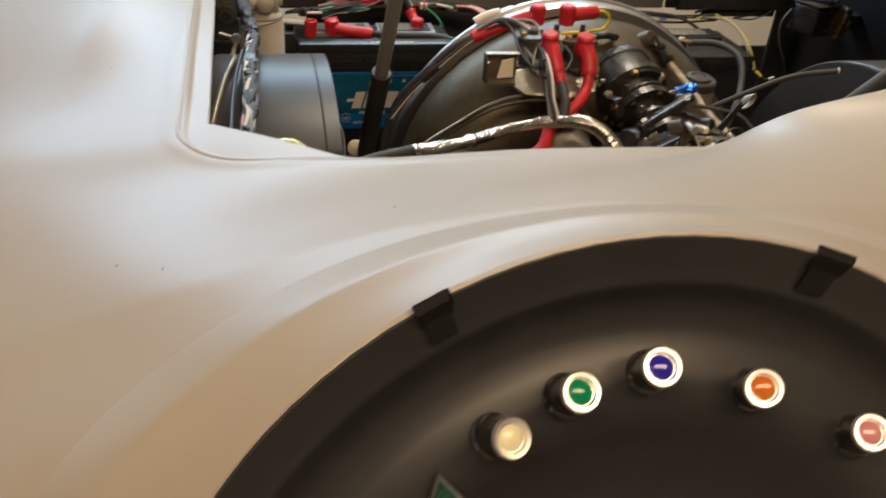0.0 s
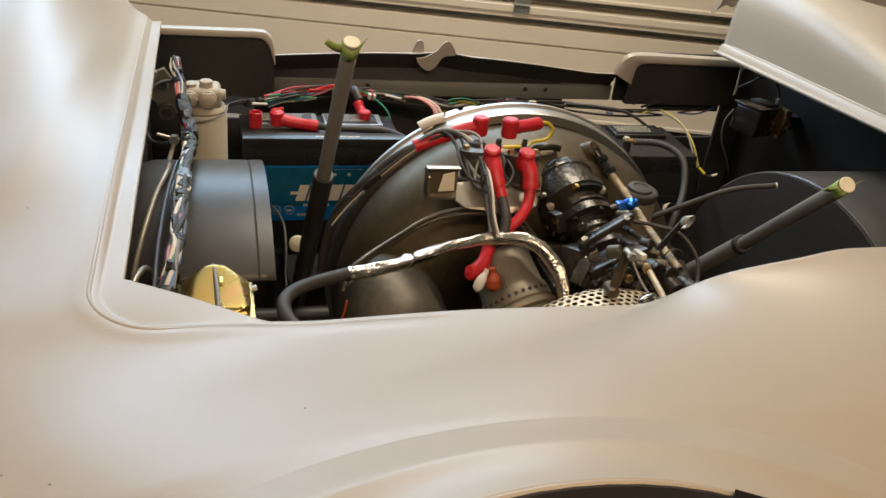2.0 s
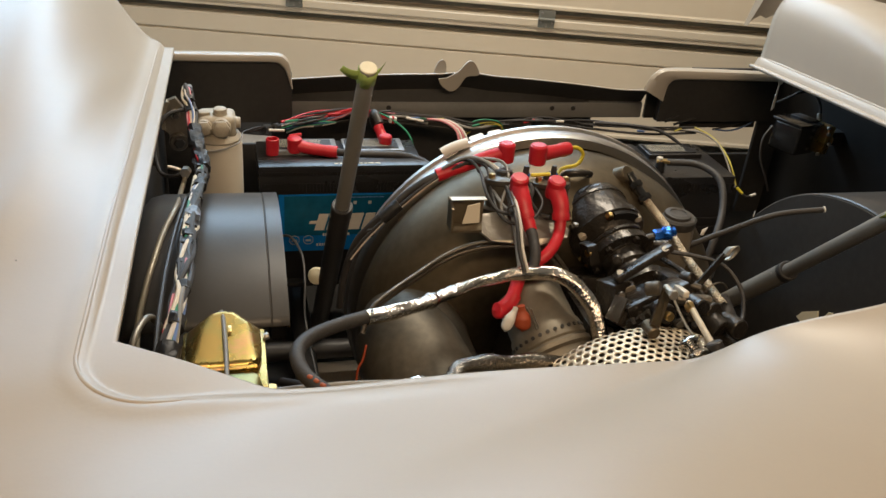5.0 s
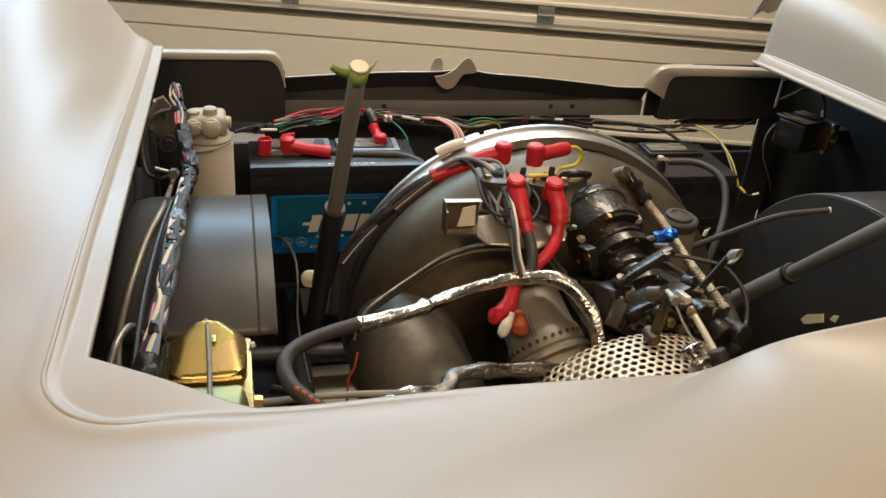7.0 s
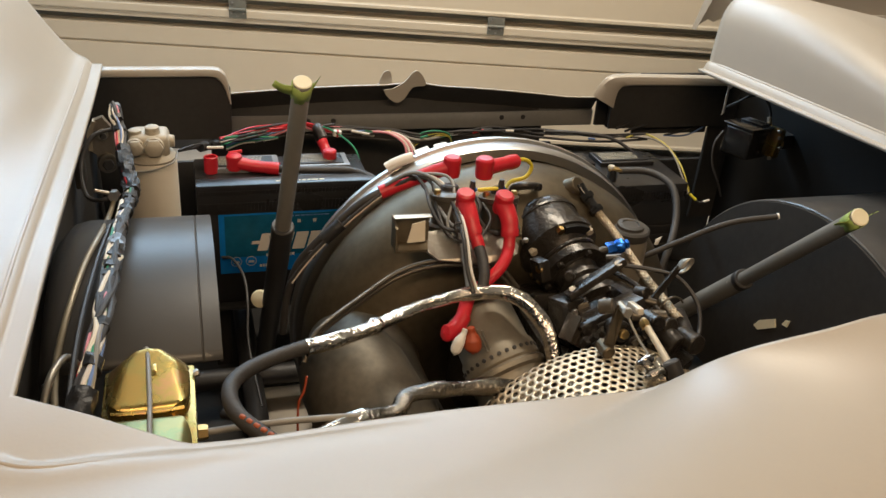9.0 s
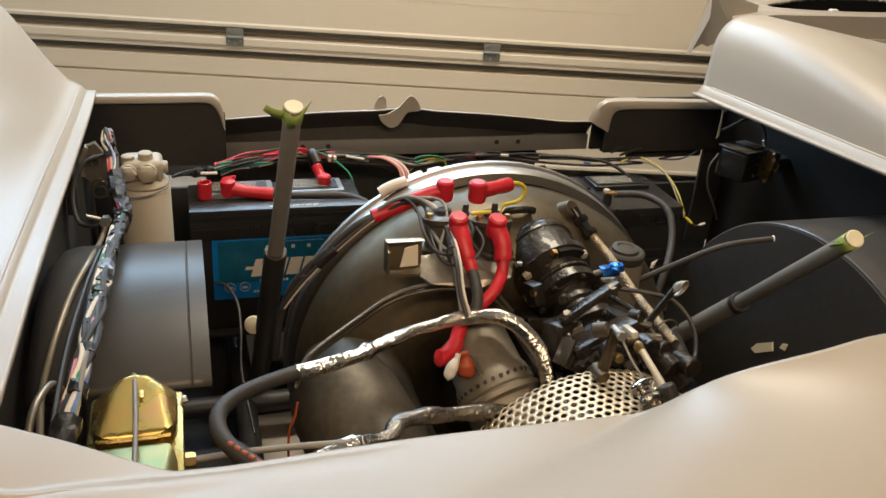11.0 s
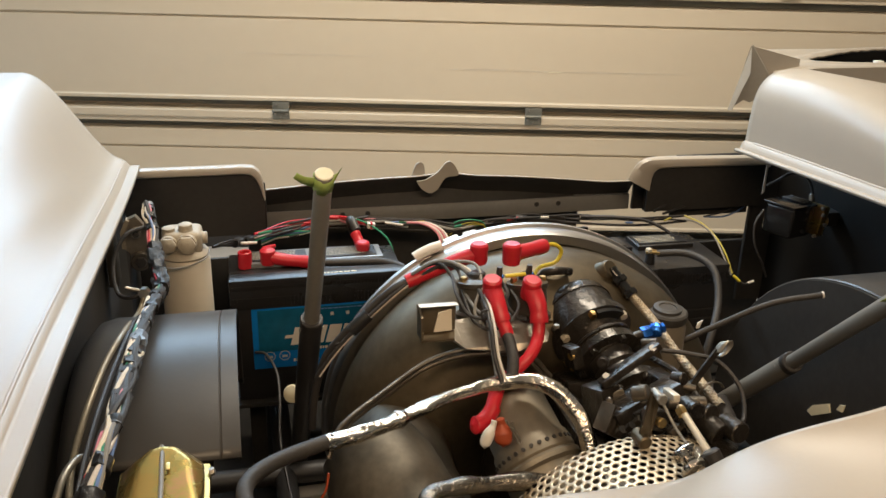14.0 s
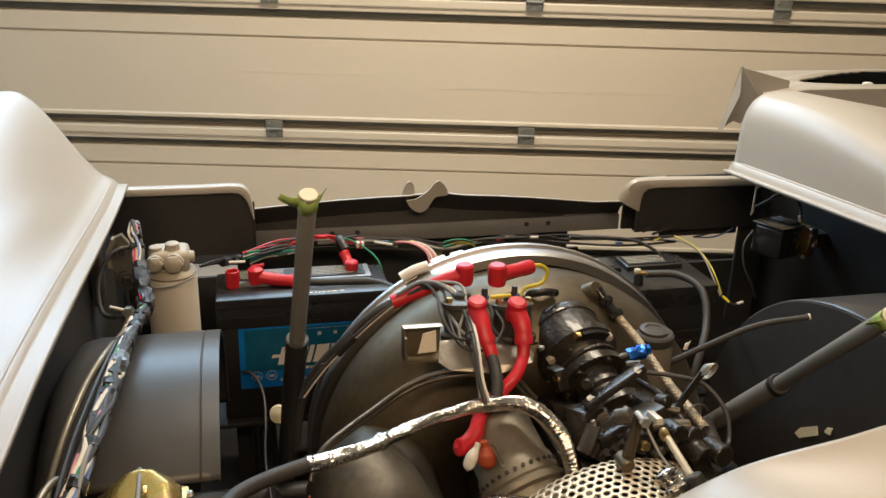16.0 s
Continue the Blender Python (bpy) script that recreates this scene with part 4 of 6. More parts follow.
screen = part("intake_screen", screen_drum((0.575, 0, 0.532), 0.185, 0.66, 0.93, -78, 85, 0.0110, 0.0036), material("nickel_perforated_sheet", (0.66, 0.56, 0.41), 0.44, 0.7, 0.2, 30, 0.1, 200), engine, "perforated nickel-steel intake screen")
sm = screen.modifiers.new("thickness", "SOLIDIFY")
sm.thickness = 0.0010
part("screen_core", lathe((0.575, 0.66, 0.532), (0.575, 0.95, 0.532), [(0.125, 0), (0.135, 0.25), (0, 0.26)], 40), GLOSSBLACK, engine)
for v in (0.70, 0.90):
    part("engine_mount", box((0.555, v, 0.335), (0.12, 0.03, 0.20), bev=0.004), GLOSSBLACK, engine)
part("engine_mount", box((0.62, 1.1, 0.42), (0.10, 0.06, 0.40), bev=0.004), GLOSSBLACK, engine)


# ---- things in the engine bay ----
def printed_bars(parent, origin, du, dn, rows, cols, w, h, mat, seed, name="print_bar"):
    """Rows of short plain bars standing in for small print on a face."""
    rg = random.Random(seed)
    o, du, dn = Vector(origin), Vector(du), Vector(dn)
    n = du.cross(dn).normalized()
    bm = bmesh.new()
    for i in range(rows):
        s = 0.0
        while s < cols:
            ln = rg.uniform(0.5, 2.2)
            p = o + du * (w * s) - dn * (h * 2 * i)
            q = [p, p + du * (w * ln), p + du * (w * ln) + dn * h, p + dn * h]
            extrude_outline(q, n * 0.0005, bm)
            s += ln + 0.5
    return part(name, bm, mat, parent, flat=True)


# battery with the blue label
def battery(base, size, label, labelled):
    u, v, z = base
    w, d, h = size
    bat = thing("car_battery", base, label, "battery")
    part("case", box((u + w / 2, v + d / 2, z + (h - 0.038) / 2), (w - 0.012, d - 0.010, h - 0.038), bev=0.004), BATBLACK, bat)
    lid = part("lid", box((u + w / 2, v + d / 2, z + h - 0.020), (w, d, 0.038), bev=0.004), BATBLACK, bat, "black ribbed battery lid")
    for k in range(int(w / 0.0062)):
        part("rib", box((u + 0.006 + 0.0062 * k, v - 0.0008, z + h - 0.024), (0.0032, 0.0025, 0.016), bev=0), BATBLACK, lid, flat=True)
    for k in range(2):
        cu = u + w * (0.30 + 0.42 * k)
        vent = part("vent_cover", box((cu, v + d * 0.74, z + h + 0.003), (w * 0.38, d * 0.36, 0.010), bev=0.002), BATBLACK if not labelled else VENTGREY, lid, "raised vent cover")
        part("vent_label", box((cu - 0.003, v + d * 0.74, z + h + 0.0088), (w * 0.33, d * 0.26, 0.0016), bev=0), BATBLACK, vent, "printed warning label", flat=True)
        printed_bars(vent, (cu - 0.050, v + d * 0.82, z + h + 0.0098), (1, 0, 0), (0, 1, 0), 5, 26, 0.0030, 0.0036, TANLABEL, 3 + k)
    return bat


bat = battery((0.122, 1.552, 0.425), (0.312, 0.172, 0.22), "black car battery with a blue and teal front label", True)
lab = part("front_label", box((0.280, 1.5545, 0.551), (0.246, 0.0012, 0.126), bev=0), BATBLUE, bat, "glossy blue label with a teal panel", flat=True)
part("label_panel", box((0.280, 1.5535, 0.562), (0.226, 0.0012, 0.082), bev=0), BATTEAL, lab, flat=True)
# brand mark as plain slanted blocks
for k, wd in enumerate((0.018, 0.024, 0.008, 0.022, 0.018)):
    u0 = 0.222 + sum((0.018, 0.024, 0.008, 0.022, 0.018)[:k]) + 0.004 * k
    q = [(u0, 1.5525, 0.532), (u0 + wd, 1.5525, 0.532), (u0 + wd + 0.009, 1.5525, 0.566), (u0 + 0.009, 1.5525, 0.566)]
    part("brand_block", extrude_outline(q, (0, -0.0006, 0)), WIREWHITE, lab, flat=True)
part("brand_block", extrude_outline([(0.212, 1.5525, 0.546), (0.226, 1.5525, 0.546), (0.228, 1.5525, 0.552), (0.214, 1.5525, 0.552)], (0, -0.0006, 0)), WIREWHITE, lab, flat=True)
for cu in (0.185, 0.211):
    part("pictogram", lathe((cu, 1.5528, 0.512), (cu, 1.5, 0.512), [(0.0085, 0), (0.0095, 0), (0.0095, 0.0006), (0.0085, 0.0006)], 24), LABELGREY, lab, flat=True)
    part("pictogram_bar", box((cu, 1.5525, 0.511), (0.010, 0.0006, 0.004), bev=0), LABELGREY, lab, flat=True)
printed_bars(lab, (0.238, 1.5525, 0.520), (1, 0, 0), (0, 0, 1), 1, 16, 0.0032, 0.005, WIREWHITE, 8)
printed_bars(lab, (0.226, 1.5525, 0.499), (1, 0, 0), (0, 0, 1), 1, 14, 0.003, 0.005, WIREWHITE, 9)
printed_bars(lab, (0.262, 1.5525, 0.598), (1, 0, 0), (0, 0, 1), 1, 22, 0.004, 0.0018, WIREBLUE, 10)
for cu in (0.270, 0.297, 0.325):
    part("pictogram_bar", box((cu, 1.5525, 0.588), (0.006, 0.0006, 0.006), bev=0), LABELGREY, lab, flat=True)
printed_bars(bat, (0.258, 1.560, 0.6632), (1, 0, 0), (0, 1, 0), 1, 15, 0.0055, 0.0035, CARD, 12)
hb = part("hold_down_bar", box((0.278, 1.568, 0.653), (0.312, 0.034, 0.020), bev=0.004), BATBLACK, bat, "black ribbed front rim of the lid")
for k in range(48):
    part("rib", box((0.128 + 0.0062 * k, 1.5508, 0.648), (0.0032, 0.0022, 0.008), bev=0), BATBLACK, hb, flat=True)
part("terminal_cap", lathe((0.152, 1.655, 0.645), (0.152, 1.655, 0.7), [(0, 0), (0.0125, 0), (0.0125, 0.030), (0.011, 0.031), (0.0095, 0.030), (0.009, 0.012), (0, 0.012)], 24), RED, bat, "open red plastic terminal cap")

bat2 = battery((0.735, 1.50, 0.43), (0.312, 0.165, 0.222), "dark second car battery behind the duct", False)
part("lead_terminal", lathe((0.893, 1.53, 0.652), (0.893, 1.53, 0.7), [(0, 0), (0.010, 0), (0.008, 0.022), (0, 0.022)], 16), BATBLACK, bat2)
for z in (0.56, 0.54, 0.52):
    part("groove", box((0.92, 1.4995, z), (0.24, 0.002, 0.004), bev=0), BLACK, bat2, flat=True)
# steel trays under the batteries
for u, v in ((0.278, 1.638), (0.891, 1.582)):
    tray = thing("battery_tray", (u, v, 0.24), "black steel battery tray on a post", "bracket", "battery trays")
    part("tray_plate", box((u, v, 0.42), (0.34, 0.19, 0.008), bev=0.002), BAYBLACK, tray)
    for du in (-0.12, 0.12):
        part("tray_leg", box((u + du, v, 0.328), (0.03, 0.03, 0.177), bev=0.002), BAYBLACK, tray)


# cables with vinyl boots
def boot(parent, cap, arm, out=(0, 0, 1), r=0.0135, arm_r=0.0125, mat=RED):
    cap, arm, out = Vector(cap), [Vector(p) for p in arm], Vector(out).normalized()
    body = part("boot", lathe(cap - out * 0.012, cap, [(0, 0), (r * 0.92, 0), (r, 0.004), (r, 0.019), (r * 1.06, 0.021), (r * 1.0, 0.0265), (r * 0.78, 0.029), (0, 0.0295)], 26), mat, parent, "red vinyl terminal boot")
    n = len(arm)
    part("boot_sleeve", tube([cap + out * 0.002] + arm, lambda s: arm_r * (1.08 - 0.18 * s + 0.10 * (s > 0.82)), 18, 6), mat, body)
    return body


def cable(name, pts, r, mat, label, category="cable", group=""):
    return thing(name, pts[0], label, category, group)


def cable_run(name, pts, r, mat, label, category="cable", group="", seg=12):
    return single(name, tube(pts, r, seg), mat, pts[0], label, category, group)


c1 = thing("battery_cable", (0.20, 1.655, 0.645), "black battery cable with a red boot on the battery post", "cable")
boot(c1, (0.193, 1.655, 0.661), [(0.225, 1.648, 0.657), (0.272, 1.634, 0.655)], r=0.0138, arm_r=0.0115)
part("conductor", tube([(0.262, 1.636, 0.656), (0.300, 1.622, 0.657), (0.345, 1.615, 0.658), (0.40, 1.60, 0.660), (0.436, 1.56, 0.655), (0.448, 1.50, 0.63), (0.44, 1.42, 0.58)], 0.0072, 14), BLACK, c1)
c2 = thing("battery_cable", (0.372, 1.69, 0.65), "black battery lead with a red boot", "cable")
boot(c2, (0.372, 1.682, 0.654), [(0.367, 1.698, 0.665), (0.361, 1.712, 0.678)], r=0.0125, arm_r=0.010)
part("conductor", tube([(0.365, 1.713, 0.682), (0.358, 1.735, 0.695), (0.36, 1.77, 0.68), (0.37, 1.80, 0.645)], 0.0085, 12), TUBGREY, c2)

c3 = thing("starter_cable", (0.462, 1.21, 0.81), "thick black starter cable with a red boot", "cable")
boot(c3, (0.466, 1.222, 0.822), [(0.435, 1.228, 0.812), (0.395, 1.228, 0.797), (0.366, 1.226, 0.787)], r=0.0122, arm_r=0.0098)
part("conductor", tube([(0.370, 1.226, 0.789), (0.350, 1.224, 0.780), (0.325, 1.226, 0.760), (0.298, 1.226, 0.734), (0.272, 1.228, 0.706), (0.252, 1.232, 0.675), (0.238, 1.238, 0.62), (0.232, 1.24, 0.56)], 0.0056, 14), BLACK, c3)
c4 = thing("starter_cable", (0.505, 1.19, 0.81), "red boot with a short yellow lead", "cable")
boot(c4, (0.503, 1.192, 0.831), [(0.525, 1.205, 0.830), (0.562, 1.228, 0.826)], r=0.0125, arm_r=0.0105)
part("yellow_lead", tube([(0.556, 1.226, 0.826), (0.578, 1.233, 0.826), (0.592, 1.236, 0.814), (0.583, 1.232, 0.799), (0.556, 1.222, 0.797), (0.535, 1.19, 0.799)], 0.0028, 8), YELLOW, c4, "bright yellow insulated lead")
c5 = thing("starter_cable", (0.46, 1.142, 0.81), "red booted cable running down between the relays", "cable")
boot(c5, (0.461, 1.140, 0.808), [(0.463, 1.118, 0.795), (0.466, 1.106, 0.777)], (-0.05, -0.25, 1), 0.0122, 0.0112)
part("red_sleeve", tube([(0.465, 1.108, 0.779), (0.468, 1.10, 0.772), (0.470, 1.094, 0.763)], 0.0088, 14), RED, c5)
part("conductor", tube([(0.469, 1.096, 0.766), (0.470, 1.08, 0.757), (0.468, 1.06, 0.745), (0.462, 1.045, 0.73)], 0.0074, 14), HOSE, c5)
c6 = thing("starter_cable", (0.51, 1.125, 0.81), "red booted cable with a long red sleeve", "cable")
boot(c6, (0.509, 1.126, 0.809), [(0.513, 1.108, 0.795), (0.513, 1.098, 0.775)], (0.05, -0.25, 1), 0.0122, 0.0118)
part("red_sleeve", tube([(0.513, 1.100, 0.780), (0.510, 1.090, 0.762), (0.500, 1.076, 0.750), (0.488, 1.068, 0.740), (0.474, 1.066, 0.728), (0.462, 1.064, 0.716)], 0.0080, 14), RED, c6)
c7 = thing("igniter_cable", (0.45, 1.06, 0.72), "red booted igniter cable entering the combustor", "cable")
part("red_sleeve", tube([(0.464, 1.068, 0.724), (0.452, 1.062, 0.712), (0.442, 1.048, 0.698), (0.436, 1.038, 0.690)], 0.0092, 16), RED, c7)
part("boot", tube([(0.440, 1.042, 0.694), (0.430, 1.034, 0.685), (0.419, 1.028, 0.681), (0.412, 1.026, 0.681), (0.408, 1.025, 0.682)], lambda s: (0.0100 + 0.0018 * s) * math.sqrt(max(0.02, 1 - smooth(0.62, 1.0, s) ** 2)), 20, 8), RED, c7)
plug = thing("igniter_plug", (0.445, 1.03, 0.65), "orange and white silicone igniter boots", "igniter")
part("orange_boot", tube([(0.437, 1.006, 0.700), (0.4385, 1.004, 0.692), (0.4395, 1.001, 0.683), (0.440, 0.998, 0.674), (0.4395, 0.996, 0.667)], lambda s: (0.0050 + 0.0060 * smooth(0.15, 0.5, s)) * math.sqrt(max(0.03, 1 - smooth(0.6, 1.0, s) ** 2)), 20, 8), ORANGE, plug)
part("wire_clip", tube([(0.4428, 1.0, 0.7005), (0.4470, 0.998, 0.6930), (0.4520, 0.996, 0.6830), (0.4576, 0.994, 0.6715), (0.4600, 0.994, 0.6740), (0.4545, 0.996, 0.6860), (0.4490, 0.999, 0.6990)], 0.0012, 7), DULL, plug, "bent spring wire clip")
part("white_boot", tube([(0.4300, 1.006, 0.6985), (0.4280, 1.004, 0.6930), (0.4230, 1.002, 0.6840), (0.4185, 1.000, 0.6740), (0.4170, 0.999, 0.6660)], lambda s: (0.0036 + 0.0038 * smooth(0.2, 0.55, s)) * math.sqrt(max(0.03, 1 - smooth(0.65, 1.0, s) ** 2)), 18, 8), WHITEP, plug, "white silicone boot")

# jumper lead between the relays
jl = thing("jumper_lead", (0.475, 1.17, 0.815), "short yellow jumper lead with blue crimp ends", "wire")
part("yellow_lead", rod((0.484, 1.158, 0.816), (0.512, 1.156, 0.818), 0.0026), YELLOW, jl)
for u in (0.476, 0.517):
    part("crimp", rod((u - 0.006, 1.1585, 0.8155), (u + 0.006, 1.158, 0.8165), 0.0032), BLUEAN, jl)
    part("stud_nut", hexbolt((u, 1.158, 0.800), (0, 0, 1), 0.0045, 0.03), BLACK, jl)

# thin wires draped over the duct front
draped = thing("wire_bundle", (0.42, 1.25, 0.80), "loose grey, black and white wires tied over the duct", "wires")
for k, (mat, off) in enumerate(((BLACK, 0), (WIREWHITE, 0.0046))):
    o = Vector((off, 0, off * 0.3))
    part("wire", tube([Vector(p) + o for p in ((0.238, 1.212, 0.660), (0.262, 1.212, 0.694), (0.290, 1.213, 0.725), (0.318, 1.214, 0.751), (0.350, 1.217, 0.777), (0.385, 1.222, 0.797), (0.418, 1.215, 0.814), (0.440, 1.19, 0.812), (0.447, 1.135, 0.800), (0.444, 1.085, 0.785), (0.441, 1.05, 0.757), (0.445, 1.03, 0.735))], 0.0026 if k == 0 else 0.0020, 9), mat, draped)
part("wire", tube([(0.405, 1.225, 0.812), (0.430, 1.20, 0.812), (0.428, 1.16, 0.795), (0.432, 1.12, 0.775), (0.450, 1.105, 0.768), (0.472, 1.10, 0.776), (0.492, 1.12, 0.79), (0.490, 1.15, 0.80)], 0.0022, 8), BLACK, draped)
part("wire", tube([(0.41, 1.225, 0.814), (0.450, 1.195, 0.822), (0.452, 1.16, 0.81), (0.436, 1.13, 0.784), (0.440, 1.112, 0.772)], 0.0022, 8), POLE, draped)
part("wire", tube([(0.372, 1.222, 0.800), (0.4012, 1.215, 0.8192), (0.4262, 1.205, 0.8193), (0.4436, 1.18, 0.8082), (0.4506, 1.14, 0.7851), (0.4503, 1.10, 0.7564), (0.4475, 1.06, 0.7263)], 0.0026, 9), VENTGREY, draped)
part("wire", tube([(0.380, 1.224, 0.804), (0.4065, 1.22, 0.8143), (0.4189, 1.19, 0.8097), (0.4169, 1.15, 0.7991), (0.4246, 1.12, 0.7846), (0.4406, 1.11, 0.7819), (0.4554, 1.11, 0.7847)], 0.0024, 9), BLACK, draped)
part("wire", tube([(0.418, 1.20, 0.808), (0.4247, 1.19, 0.801), (0.4312, 1.16, 0.7935), (0.4386, 1.13, 0.7843), (0.4497, 1.115, 0.7795)], 0.0024, 9), VENTGREY, draped)
part("wire", tube([(0.476, 1.158, 0.806), (0.4807, 1.16, 0.8062), (0.4826, 1.14, 0.8005), (0.4778, 1.13, 0.7893), (0.4894, 1.12, 0.7754), (0.5014, 1.11, 0.7744)], 0.0028, 9), BLACK, draped)
for p in ((0.412, 1.22, 0.812), (0.443, 1.105, 0.790), (0.270, 1.212, 0.704)):
    part("tie", tube([Vector(p) + 0.0055 * Vector((math.cos(t), 0, math.sin(t))) for t in (0.7 * k for k in range(10))], 0.0016, 6, 3), BLACK, draped)
part("sleeve", tube([(0.288, 1.216, 0.724), (0.300, 1.216, 0.736), (0.312, 1.217, 0.747)], 0.0090, 12), TAPE, draped, "black tape wrap")

# foil-wrapped hose
def foil_tube(points, radius, seed, seg=26):
    """A sleeve of crumpled foil: sharp lengthwise and crosswise creases."""
    total = sum((Vector(b) - Vector(a)).length for a, b in zip(points, points[1:]))
    sub = max(4, int(total / (len(points) - 1) / 0.0022))
    bm = bmesh.new()
    path = spline(points, sub)
    up = Vector((0.31, 0.2, 0.93))
    rings = []
    for k, p in enumerate(path):
        d = (path[min(k + 1, len(path) - 1)] - path[max(k - 1, 0)]).normalized()
        x = d.cross(up).normalized()
        y = x.cross(d)
        up = y
        rad = radius(k / (len(path) - 1))
        ring = []
        for j in range(seg):
            a = 2 * math.pi * j / seg
            q = Vector((k * 0.50 + seed * 7.3, math.cos(a) * 0.9, math.sin(a) * 0.9))
            q.x *= 1.4
            w = abs(noise.noise(q)) * 0.0011 + noise.noise(q * 2.1) * 0.00025 + 0.0022 * noise.noise(Vector((k * 0.05, q.y * 1.3, q.z * 1.3)))
            ring.append(bm.verts.new(p + (rad + w) * (x * math.cos(a) + y * math.sin(a))))
        rings.append(ring)
    for a, b in zip(rings, rings[1:]):
        for j in range(seg):
            bm.faces.new((a[j], a[(j + 1) % seg], b[(j + 1) % seg])) if (j + len(rings)) % 2 else bm.faces.new((a[j], a[(j + 1) % seg], b[j]))
            bm.faces.new((a[j], b[(j + 1) % seg], b[j])) if (j + len(rings)) % 2 else bm.faces.new((a[(j + 1) % seg], b[(j + 1) % seg], b[j]))
    bm.faces.new(rings[0])
    bm.faces.new(rings[-1])
    return bm



fh = thing("oil_hose", (0.135, 0.88, 0.74), "black oil hose with a crinkled silver foil sleeve", "hose")
FOILPATH = [(0.225, 0.950, 0.733), (0.262, 0.965, 0.729), (0.294, 0.98, 0.726), (0.332, 1.0, 0.726), (0.371, 1.02, 0.727), (0.405, 1.03, 0.729), (0.435, 1.038, 0.729), (0.480, 1.04, 0.727), (0.505, 1.030, 0.722), (0.523, 1.016, 0.711), (0.536, 1.000, 0.694), (0.542, 0.985, 0.671), (0.544, 0.97, 0.645)]
part("foil_sleeve", foil_tube(FOILPATH, lambda s: 0.0088 + 0.0024 * smooth(0.40, 0.65, s) - 0.0012 * smooth(0.21, 0.225, s) + 0.0022 * math.exp(-((s - 0.205) / 0.012) ** 2), 1), FOIL, fh, "crinkled silver heat-reflective sleeve", flat=True)
part("hose", tube([(0.232, 0.953, 0.733), (0.186, 0.93, 0.736), (0.155, 0.90, 0.743), (0.1405, 0.87, 0.746), (0.1455, 0.838, 0.742), (0.170, 0.803, 0.738), (0.198, 0.768, 0.735), (0.23, 0.73, 0.70)], 0.0082, 18), HOSE, fh)
FADED = material("faded_orange_print", (0.30, 0.075, 0.03), 0.6, 0, 0.3, 90)
for k in range(7):
    s0 = Vector((0.143, 0.828, 0.7535)).lerp(Vector((0.184, 0.780, 0.750)), k / 7)
    s1 = Vector((0.143, 0.828, 0.7535)).lerp(Vector((0.184, 0.780, 0.750)), (k + 0.72) / 7)
    part("printed_bar", rod(s0 + Vector((0.005, 0, -0.0062)), s1 + Vector((0.005, 0, -0.0062)), 0.0026), FADED if k < 5 else OLIVE, fh, "faded orange print")
fw = thing("foil_wrap", (0.5896, 0.822, 0.7349), "scrap of bright crumpled foil wrapped round the throttle rod end", "foil")
part("foil", foil_tube([(0.5842, 0.85, 0.7437), (0.5875, 0.838, 0.739), (0.5896, 0.822, 0.7349)], lambda s: 0.0105 + 0.0045 * math.sin(9 * s), 13), FOIL, fw, flat=True)
part("knot", foil_tube([(0.6002, 0.8500, 0.7397), (0.5995, 0.8380, 0.7350), (0.5956, 0.8220, 0.7289)], lambda s: 0.0085, 17), FOIL, fw, flat=True)
f2 = thing("foil_sleeve_hose", (0.25, 0.86, 0.69), "dark hose in a silver foil sleeve along the bay edge", "hose")
part("foil_sleeve", foil_tube([(0.262, 0.865, 0.694), (0.285, 0.872, 0.690), (0.315, 0.884, 0.684), (0.331, 0.90, 0.689), (0.362, 0.912, 0.684), (0.39, 0.92, 0.677), (0.43, 0.926, 0.670), (0.475, 0.93, 0.660)], lambda s: 0.0095 + 0.0012 * math.sin(23 * s), 5), material("tarnished_foil", (0.22, 0.205, 0.185), 0.2, 1.0, 0.2, 60, 0.6, 300), f2, flat=True)
part("bright_cuff", foil_tube([(0.222, 0.846, 0.690), (0.245, 0.856, 0.693), (0.275, 0.868, 0.694)], lambda s: 0.0112, 9), FOIL, f2, "bright foil cuff", flat=True)

sp = thing("fuel_pipe", (0.25, 1.05, 0.68), "pair of bent bare steel fuel pipes", "pipe")
for off in (0.0, 0.0085):
    part("pipe", tube([Vector(p) + Vector((0.2 * off, 0, off)) for p in ((0.235, 1.03, 0.655), (0.253, 1.05, 0.678), (0.319, 1.10, 0.692), (0.370, 1.125, 0.708), (0.413, 1.12, 0.724), (0.461, 1.105, 0.733), (0.50, 1.10, 0.722), (0.53, 1.09, 0.69))], 0.0034, 12), DARKCAST, sp)

